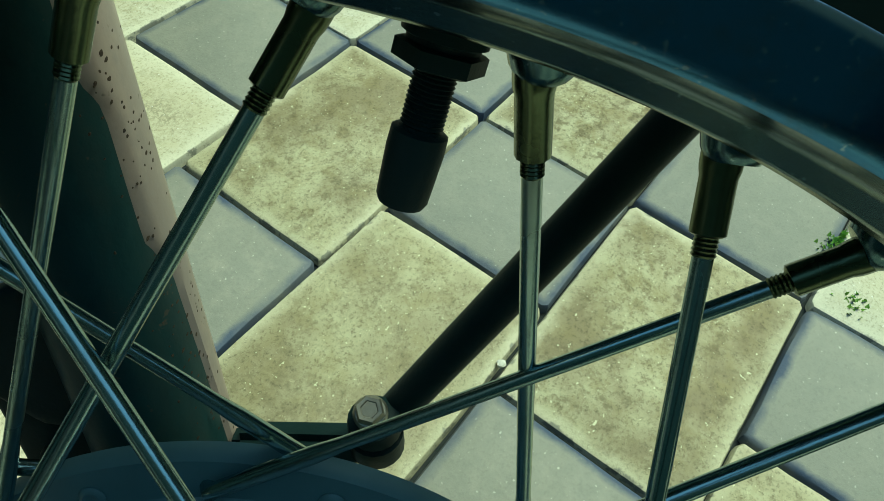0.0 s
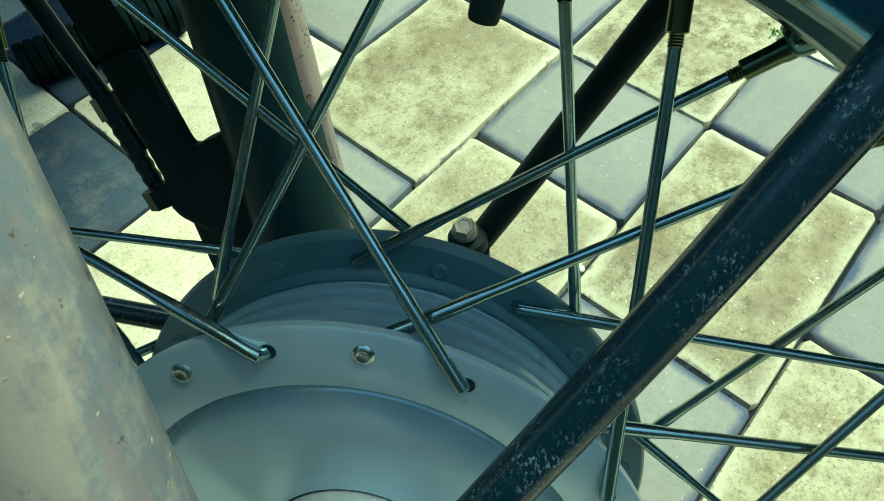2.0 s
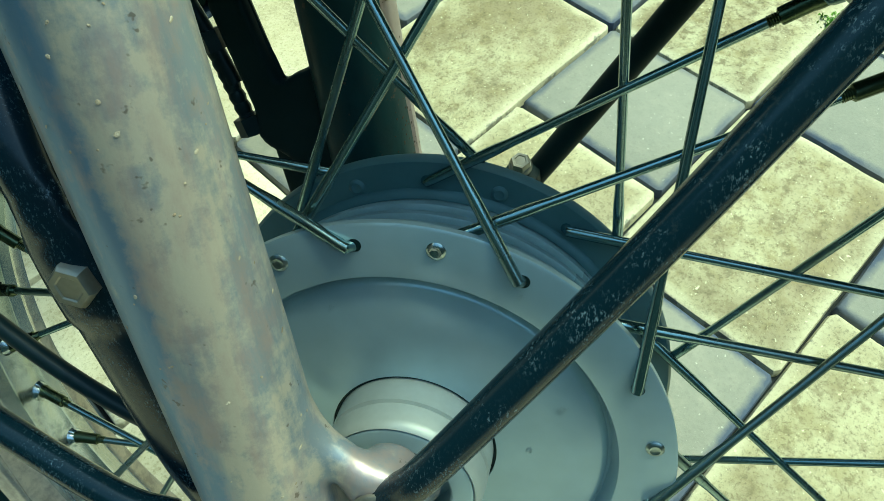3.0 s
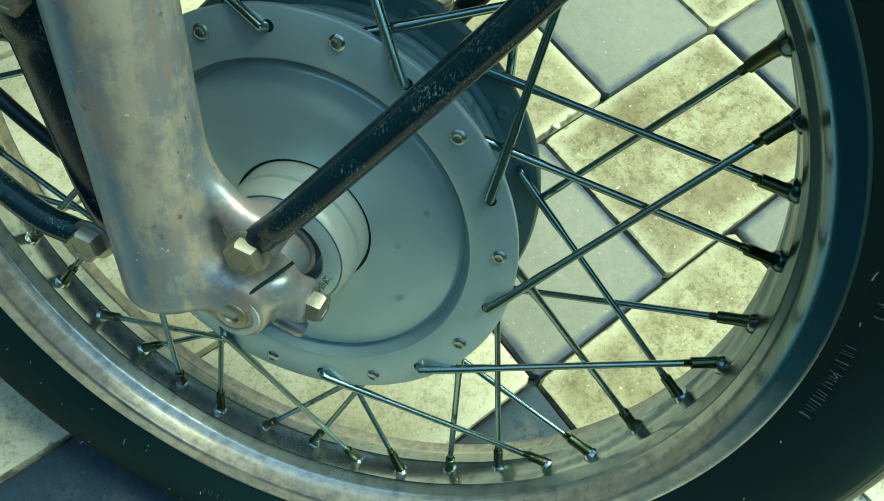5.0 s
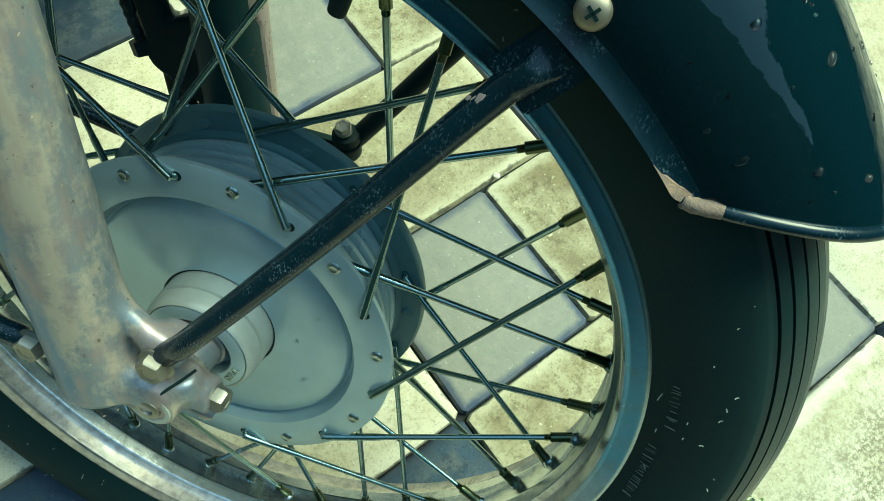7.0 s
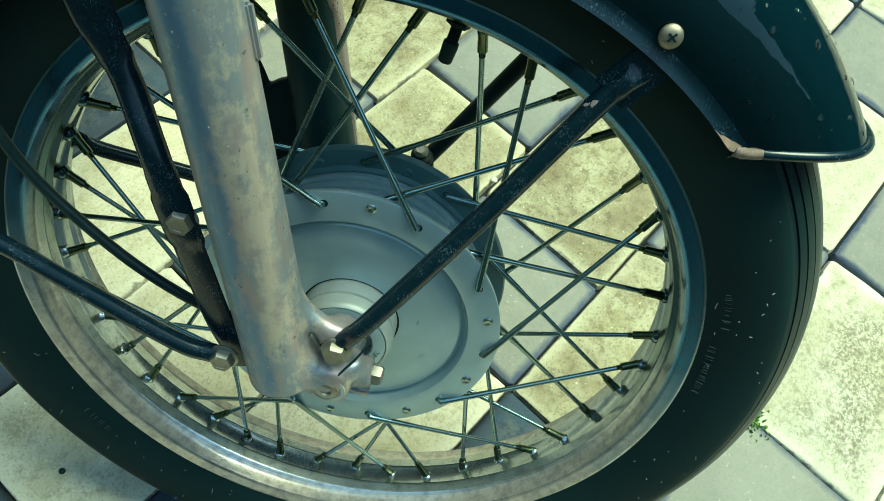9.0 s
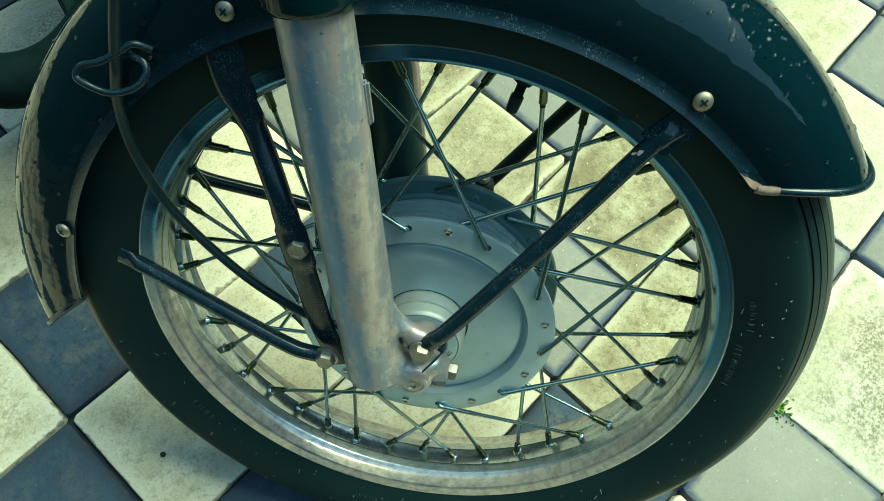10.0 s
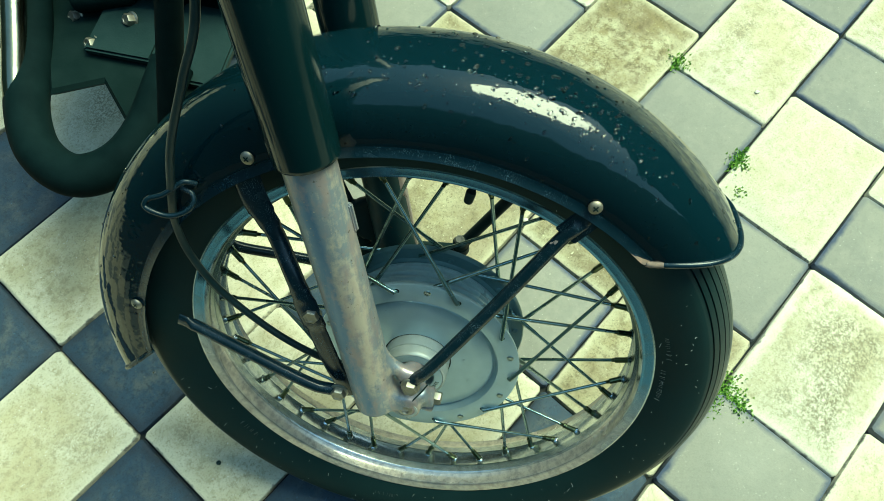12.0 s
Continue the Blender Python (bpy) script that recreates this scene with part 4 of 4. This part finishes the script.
bm.faces.new(loops[-1][::-1])
block(bm, (0.004, 0.15, 0.008), (-0.372, 0.320, 0.307), 0.0015, Matrix.Rotation(-0.05, 4, "Z"))
stack(bm, (-0.50, 0.39, 0.325), (1, 0.25, 0.1), [(0, 0.016), (0.004, 0.019), (0.07, 0.019), (0.075, 0.016)], 20)
# unseen block added behind, to shade the ground by the exhaust
block(bm, (0.30, 0.42, 0.40), (-0.45, 0.74, 0.49), 0.02)
bmesh.ops.transform(bm, matrix=BACK, verts=bm.verts)
engine = part("engine_block", bm, M_CASE, motorcycle, "dark engine casing with bolts, and an unseen rear added for shade")
for cx, cy, w in ((-0.420, 0.375, 0.090), (-0.325, 0.345, 0.085)):
    bm = bmesh.new()
    block(bm, (w, 0.12, 0.012), (cx, cy, 0.312), 0.003, Matrix.Rotation(-0.10, 4, "Z"))
    bmesh.ops.transform(bm, matrix=BACK, verts=bm.verts)
    part("side_plate", bm, M_DARK, engine, "dark side plate with a seam")
bm = bmesh.new()
stack(bm, (-0.482, 0.405, 0.350), (1, 0.35, 0.1), [(0, 0.010), (0.003, 0.014), (0.010, 0.014), (0.011, 0.019), (0.085, 0.019), (0.088, 0.015)], 24)
bmesh.ops.transform(bm, matrix=BACK, verts=bm.verts)
part("boss", bm, M_TUBE, engine, "black round boss with a cap")
for k in range(6):
    bm = bmesh.new()
    block(bm, (0.16, 0.10, 0.004), (-0.36, 0.445 + 0.004 * k, 0.345 + 0.016 * k), 0.0015)
    bmesh.ops.transform(bm, matrix=BACK, verts=bm.verts)
    part("cooling_fin", bm, M_DARK, engine)
for p in ((-0.503, 0.382, 0.30), (-0.462, 0.335, 0.31), (-0.420, 0.372, 0.318), (-0.372, 0.385, 0.322)):
    hex_bolt("casing_bolt", engine, BACK @ Vector(p), BACK.to_3x3() @ Vector((-0.4, -0.6, 0.6)), 0.008, 0.012, 0.010)
bm = bmesh.new()
sweep(bm, curve_points(behind([(-0.604, 0.58, 0.44), (-0.578, 0.47, 0.390), (-0.562, 0.385, 0.358), (-0.548, 0.310, 0.330), (-0.536, 0.250, 0.310), (-0.515, 0.205, 0.300)]), 6), 0.0150, 20)
part("header_pipe", bm, M_HEADER, motorcycle, "stained chromed exhaust header beside the engine")
# dark shape of unknown kind, added here as a ribbed tube
bm = bmesh.new()
ribs = []
for i in range(16):
    ribs += [(0.012 * i, 0.0215), (0.012 * i + 0.002, 0.025), (0.012 * i + 0.009, 0.025), (0.012 * i + 0.011, 0.0215)]
stack(bm, BACK @ Vector((-0.515, 0.515, 0.026)), BACK.to_3x3() @ Vector((0.8, 0.6, 0)), ribs, 18)
part("ribbed_shape", bm, M_PIPE, motorcycle, "unidentified dark ribbed shape under the engine, built as a tube")
bm = bmesh.new()
sweep(bm, behind([(-0.25, 0.30, 0.62), (-0.300, 0.215, 0.40), (-0.335, 0.165, 0.26)]), 0.014, 16)
part("down_tube", bm, M_PIPE, motorcycle, "black frame tube")

# dark discs for the shade in the near flange's holes, where outer spokes pass
for k in range(10):
    bm = bmesh.new()
    stack(bm, polar(NEAR + 36 * k - 0.6, 0.1003, -0.0010), (0, -1, 0), [(0, 0.0026), (0.0006, 0.0027)], 14)
    part("spoke_hole", bm, M_DARK, wheel)
# scuffs and worn moulded letters on the sidewall, and nibs of the mould
rng = random.Random(7)


def side_y(r):
    return YC - 0.0412 + abs(r - 0.274) ** 2 * 9 - 0.0004


for start, count, r0 in ((9.8, 14, 0.2565), (-4.8, 22, 0.2515), (-105.0, 12, 0.2590), (-150.0, 14, 0.2570)):
    for i in range(count):
        if rng.random() < 0.15:
            continue
        a = start + i * 0.48 + rng.uniform(-0.2, 0.2)
        h = rng.choice((0.0030, 0.0042, 0.0050))
        bm = bmesh.new()
        p, q = polar(a, r0 - h / 2, side_y(r0 - h / 2)), polar(a + rng.uniform(-0.12, 0.12), r0 + h / 2, side_y(r0 + h / 2))
        sweep(bm, [p, (p + q) / 2, q], rng.choice((0.00018, 0.00026, 0.00036)), 5)
        part("sidewall_letter", bm, M_MARK, tyre.parent)
bm = bmesh.new()
for i in range(170):
    a, r = rng.uniform(-170, 60), rng.choice((rng.uniform(0.247, 0.29), rng.uniform(0.296, 0.316)))
    y = side_y(r) if r < 0.292 else YC - 0.0405 + (r - 0.29) * 1.05
    p = polar(a, r, y)
    d = Vector((rng.uniform(-1, 1), rng.uniform(-0.6, 0), rng.uniform(-1, 1))).normalized() * rng.choice((0.0006, 0.0008, 0.0012, 0.0022, 0.0036))
    sweep(bm, [p, p + d * 0.5, p + d + Vector((0, -0.0008, 0))], 0.00035, 4)
tagged(part("mould_nib", bm, M_NIB, tyre.parent, "pale rubber mould nibs"), kind="stuff")


def fender_point(a, u):
    """A point and the outward normal on the fender's skin; u runs from 0 to 1 over the section."""
    sec = fender_section(60)
    i = min(len(sec) - 2, int(u * (len(sec) - 1)))
    (y0, r0), (y1, r1) = sec[i], sec[i + 1]
    f = u * (len(sec) - 1) - i
    y, r = y0 + (y1 - y0) * f, r0 + (r1 - r0) * f
    ny, nr = -(r1 - r0), (y1 - y0)
    ln = math.hypot(ny, nr)
    ra = radians(a)
    return polar(a, r, y), Vector((math.cos(ra) * nr / ln, ny / ln, math.sin(ra) * nr / ln))


def drops(name, spots, parent, material, label):
    bm = bmesh.new()
    for p, nrm, size, tall in spots:
        side = nrm.orthogonal().normalized()
        up = nrm.cross(side)
        tw, sx = rng.uniform(0, 6.28), rng.uniform(0.7, 1.9)
        lump = [rng.uniform(0.75, 1.2) for _ in range(8)]
        loops = []
        for e in (-8, 12, 32, 52, 70, 84):
            h, k = math.sin(radians(e)), math.cos(radians(e))
            loops.append([bm.verts.new(p + nrm * (h * size * tall) + (side * (math.cos(tw + t * 0.785) * sx) + up * math.sin(tw + t * 0.785)) * (size * k * lump[t])) for t in range(8)])
        for x, y in zip(loops, loops[1:]):
            for k in range(8):
                bm.faces.new((x[k], x[(k + 1) % 8], y[(k + 1) % 8], y[k]))
        bm.faces.new(loops[-1])
    me = part(name, bm, material, parent, label)
    me.data.shade_smooth()
    return tagged(me, kind="stuff")


spots = []
for i in range(420):
    a, u = rng.gauss(66, 17), rng.gauss(0.38, 0.10)
    if 34 < a < 112 and 0.17 < u < 0.75 and (a > 52 or i % 3 == 0):
        p, nrm = fender_point(a, u)
        spots.append((p, nrm, rng.choice((0.0005, 0.0007, 0.0010, 0.0013, 0.0018)) * (1.0 if a > 56 else 0.7), 0.62))
for i in range(150):
    a, u = rng.uniform(36, 185), rng.uniform(0.06, 0.6)
    p, nrm = fender_point(a, u)
    spots.append((p, nrm, rng.choice((0.0006, 0.0009, 0.0015)), 0.6))
drops("rain_drop", spots, fender, M_BEAD, "clear rain drops")
spots = []
for i in range(24):
    a, r = rng.uniform(0, 360), rng.uniform(0.042, 0.104)
    if 0.083 < r < 0.09:
        continue
    spots.append((polar(a, r, 0.0028 if r < 0.085 else -0.0014), Vector((0, -1, 0)), rng.choice((0.0008, 0.0012, 0.0018, 0.0025)), 0.36))
drops("water_drop", spots, wheel, M_BEAD, "clear water drops on the hub")
spots = []
for i in range(90):
    z, t = rng.uniform(-0.005, 0.26), rng.uniform(-2.6, 0.4)
    nrm = Vector((math.cos(t), math.sin(t), 0.0))
    spots.append((fork_axis(z, FK_Y) + nrm * (FK_R + 0.0002), nrm, rng.choice((0.0003, 0.0004, 0.0006)), 0.14))
drops("mud_speck", spots, fork_near, M_MUD, "dried mud specks")
spots = []
for i in range(230):
    z, t = rng.uniform(0.03, 0.24), rng.gauss(-0.25, 0.28)
    nrm = Vector((math.cos(t), math.sin(t), 0.0))
    spots.append((fork_axis(z, FAR_Y) + nrm * (FK_R + 0.0016), nrm, rng.choice((0.0003, 0.0004, 0.0005)), 0.2))
drops("mud_speck", spots, fork_far, M_PIT, "brown pits and specks")
# bare patches: fender corner and bends of the stays
bm = bmesh.new()
lip_strip(bm, -1, 0.0004, 0.0003, 2.6, 24, (9, random.Random(5)))
part("bare_edge", bm, M_BARE, fender, "bare rusty edge at the fender's corner")
bm = bmesh.new()
run = [(y, r) for y, r in fender_section(80)[1:60] if r < 0.2925]
sweep(bm, [polar(fender_ends(r, y)[0], r, y) for y, r in run], [(0.0030, 0.0033, 0.0031, 0.0034)[i % 4] if 0 < i < len(run) - 1 else 0.0024 for i in range(len(run))], 12)
part("bare_edge", bm, M_BARE, fender, "bare rusty edge at the fender's corner")
spots = []
for dx, dz, size in ((0.0, 0.0, 0.0021), (0.0018, 0.0024, 0.0015), (-0.0016, -0.0026, 0.0010), (0.0022, -0.0012, 0.0009), (-0.0020, 0.0014, 0.0008)):
    nrm = Vector((-0.45, -0.78, 0.43)).normalized()
    spots.append((Vector((0.1355 + dx, -0.0362, 0.1992 + dz)) + nrm * 0.0058, nrm, size, 0.12))
tagged(drops("bare_bend", spots, s1, M_STRIP, "bare metal where paint chipped off the bend"), kind="")
# moulded marks on the bearing cover
mark = bpy.data.curves.new("cover_mark", "FONT")
mark.body, mark.size, mark.extrude, mark.align_x = "INI-IX", 0.0056, 0.0003, "CENTER"
mark.materials.append(M_HEAD)
ob = new("cover_mark", mark)
ob.parent = wheel
ang = radians(-28)
ob.matrix_basis = Matrix.Translation((0.0268 * math.cos(ang), -0.0238, 0.0268 * math.sin(ang))) @ Matrix((Vector((-math.sin(ang), 0, math.cos(ang))), Vector((-math.cos(ang), 0, -math.sin(ang))), Vector((0, -1, 0)))).transposed().to_4x4()

# ------------------------------------------------------------------ tufts and crumbs on the ground


def tuft(x, y, spread, count, seed):
    r = random.Random(seed)
    bm = bmesh.new()
    for i in range(count):
        a, d = r.uniform(0, 6.28), abs(r.gauss(0, spread))
        along = DU if r.random() < 0.6 else DV
        base = Vector((x, y, -0.004)) + along * r.uniform(-spread, spread) * 1.6 + Vector((math.cos(a), math.sin(a), 0)) * d * 0.6
        out = Vector((r.uniform(-1, 1), r.uniform(-1, 1), r.uniform(0.5, 1.6))).normalized()
        ln, w = r.uniform(0.004, 0.011), r.uniform(0.0010, 0.0022)
        s = out.cross(Vector((0, 0, 1))).normalized() * w
        mid = base + out * ln * 0.55 + Vector((0, 0, 0.001))
        tip = base + out * ln
        v = [bm.verts.new(q) for q in (base - s * 0.4, base + s * 0.4, mid + s, tip, mid - s)]
        bm.faces.new((v[0], v[1], v[2], v[3], v[4]))
    ob = part("moss_tuft", bm, M_MOSS, None, "small green moss tuft in a paver joint", smooth=False)
    tagged(ob, category="moss", group="moss tufts in the joints")


for i, (x, y, sp, n) in enumerate(((0.437, 0.050, 0.020, 420), (0.460, 0.035, 0.012, 160), (0.480, 0.452, 0.013, 200), (0.384, 0.648, 0.013, 200), (0.486, 0.467, 0.010, 80), (0.478, 0.391, 0.008, 60))):
    tuft(x, y, sp, n, 20 + i)


def crumb(x, y, size, seed, mat, name, label, category):
    r = random.Random(seed)
    bm = bmesh.new()
    bmesh.ops.create_icosphere(bm, subdivisions=2, radius=size)
    for v in bm.verts:
        v.co *= r.uniform(0.75, 1.15)
        v.co.z *= 0.6
    ob = part(name, bm, mat, None, label)
    ob.location = (x, y, size * 0.42)
    tagged(ob, category=category)


crumb(0.128, 0.301, 0.0045, 1, M_CRUMB, "pebble", "small white stone chip in a paver joint", "stone")
crumb(-0.278, -0.129, 0.0035, 2, M_DARK, "pebble", "small black pellet on a pale paver", "stone")
crumb(0.52, 0.60, 0.004, 3, M_CRUMB, "pebble", "small white stone chip on a grey paver", "stone")

# ------------------------------------------------------------------ pavers
pavement = new("pavement")
tagged(pavement, "rows of pale and grey concrete pavers", kind="structure")


def paver_mesh(length, width, seed):
    """A block with a worn, slightly chipped chamfer round its top."""
    r = random.Random(seed)
    a, b = length / 2 - 0.0013, width / 2 - 0.0013
    per = 5
    corners = [(a, -b), (a, b), (-a, b), (-a, -b)]
    line = []
    for (x0, y0), (x1, y1) in zip(corners, corners[1:] + corners[:1]):
        for k in range(per):
            f = (k + 0.5 + r.uniform(-0.25, 0.25)) / per
            f = (0.022, 0.25, 0.5, 0.75, 0.978)[k] + (r.uniform(-0.07, 0.07) if 0 < k < 4 else 0)
            line.append((x0 + (x1 - x0) * f, y0 + (y1 - y0) * f))
    chip = [max(0.0, r.gauss(0.0003, 0.0010)) for _ in line]
    bm = bmesh.new()
    loops = []
    for dz, inset, share_of_chip in ((-0.05, 0.0, 0.3), (-0.0050, 0.0, 0.6), (-0.0018, 0.0012, 1.0), (0.0, 0.0052, 1.3)):
        ring = []
        for (x, y), c in zip(line, chip):
            k = inset + c * share_of_chip
            ring.append(bm.verts.new((x * (1 - k / a), y * (1 - k / b), dz)))
        loops.append(ring)
    n = len(line)
    for p, q in zip(loops[1:], loops[2:]):
        for k in range(n):
            bm.faces.new((p[k], p[(k + 1) % n], q[(k + 1) % n], q[k]))
    for k in range(n):
        bm.faces.new((loops[0][k], loops[0][(k + 1) % n], loops[1][(k + 1) % n], loops[1][k]))
    bm.faces.new(loops[-1])
    return bm


def to_mesh(name, bm, mat):
    me = bpy.data.meshes.new(name)
    bmesh.ops.recalc_face_normals(bm, faces=bm.faces)
    bm.to_mesh(me)
    bm.free()
    me.materials.append(mat)
    me.shade_smooth()
    me.set_sharp_from_angle(angle=radians(40))
    return me


ME_PALE = [to_mesh("pale_paver", paver_mesh(LL, PV, i), M_PALE) for i in range(4)]
ME_SOIL = [to_mesh("soiled_pale_paver", paver_mesh(LL, PV, 10 + i), M_SOIL) for i in range(4)]
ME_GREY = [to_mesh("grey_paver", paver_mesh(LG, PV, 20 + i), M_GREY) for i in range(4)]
ME_SHADED = [to_mesh("shaded_grey_paver", paver_mesh(LG, PV, 30 + i), M_SHADED) for i in range(4)]
ME_LICHEN = [to_mesh("lichened_pale_paver", paver_mesh(LL, PV, 40), M_LICHEN)]
rng = random.Random(4)
rest = bmesh.new()
for row in range(-24, 26):
    for k in range(-14, 15):
        for grey in (True, False):
            even = row % 2 == 0
            start = U0 + k * PERIOD + (0 if grey == even else (LG if even else 0))
            if not even and grey:
                start = U0 + k * PERIOD + LL
            length = LG if grey else LL
            p = DU * (start + length / 2) + DV * (V0 + (row + 0.5) * PV)
            if not (-2.75 < p.x < 4.15 and -1.1 < p.y < 4.35):
                continue
            if not (-1.0 < p.x < 1.15 and -0.40 < p.y < 1.15):
                # far blocks, never close to the eye
                m = Matrix.Translation((p.x, p.y, -0.026)) @ Matrix.Rotation(TH, 4, "Z") @ Matrix.Diagonal((length - 0.004, PV - 0.004, 0.05, 1))
                top = bmesh.ops.create_cube(rest, size=1.0, matrix=m)["verts"]
                for f in {f for v in top for f in v.link_faces}:
                    f.material_index = 1 if grey else 0
                continue
            m = Matrix.Translation((p.x + rng.uniform(-0.001, 0.001), p.y + rng.uniform(-0.001, 0.001), rng.uniform(-0.0012, 0.0008))) @ Matrix.Rotation(TH + rng.uniform(-0.006, 0.006), 4, "Z") @ Matrix.Rotation(rng.uniform(-0.004, 0.004), 4, "X") @ Matrix.Rotation(rng.uniform(-0.004, 0.004), 4, "Y")
            # grey blocks on the bike's left take the tone with painted shade
            kinds = (ME_SHADED if start + length / 2 < 0.1 or (p.x < -0.2 and start < 0.2 and p.y < 0.62) else ME_GREY) if grey else (ME_SOIL if (p - Vector((0.17, 0.40, 0))).length < 0.36 else ME_PALE)
            if not grey and (p - Vector((0.58, 0.14, 0))).length < 0.11:
                kinds = ME_LICHEN
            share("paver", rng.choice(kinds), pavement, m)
far = part("far_paver", rest, M_FARPALE, pavement, "pale and grey pavers farther off", smooth=False, kind="stuff")
far.data.materials.append(M_FARGREY)
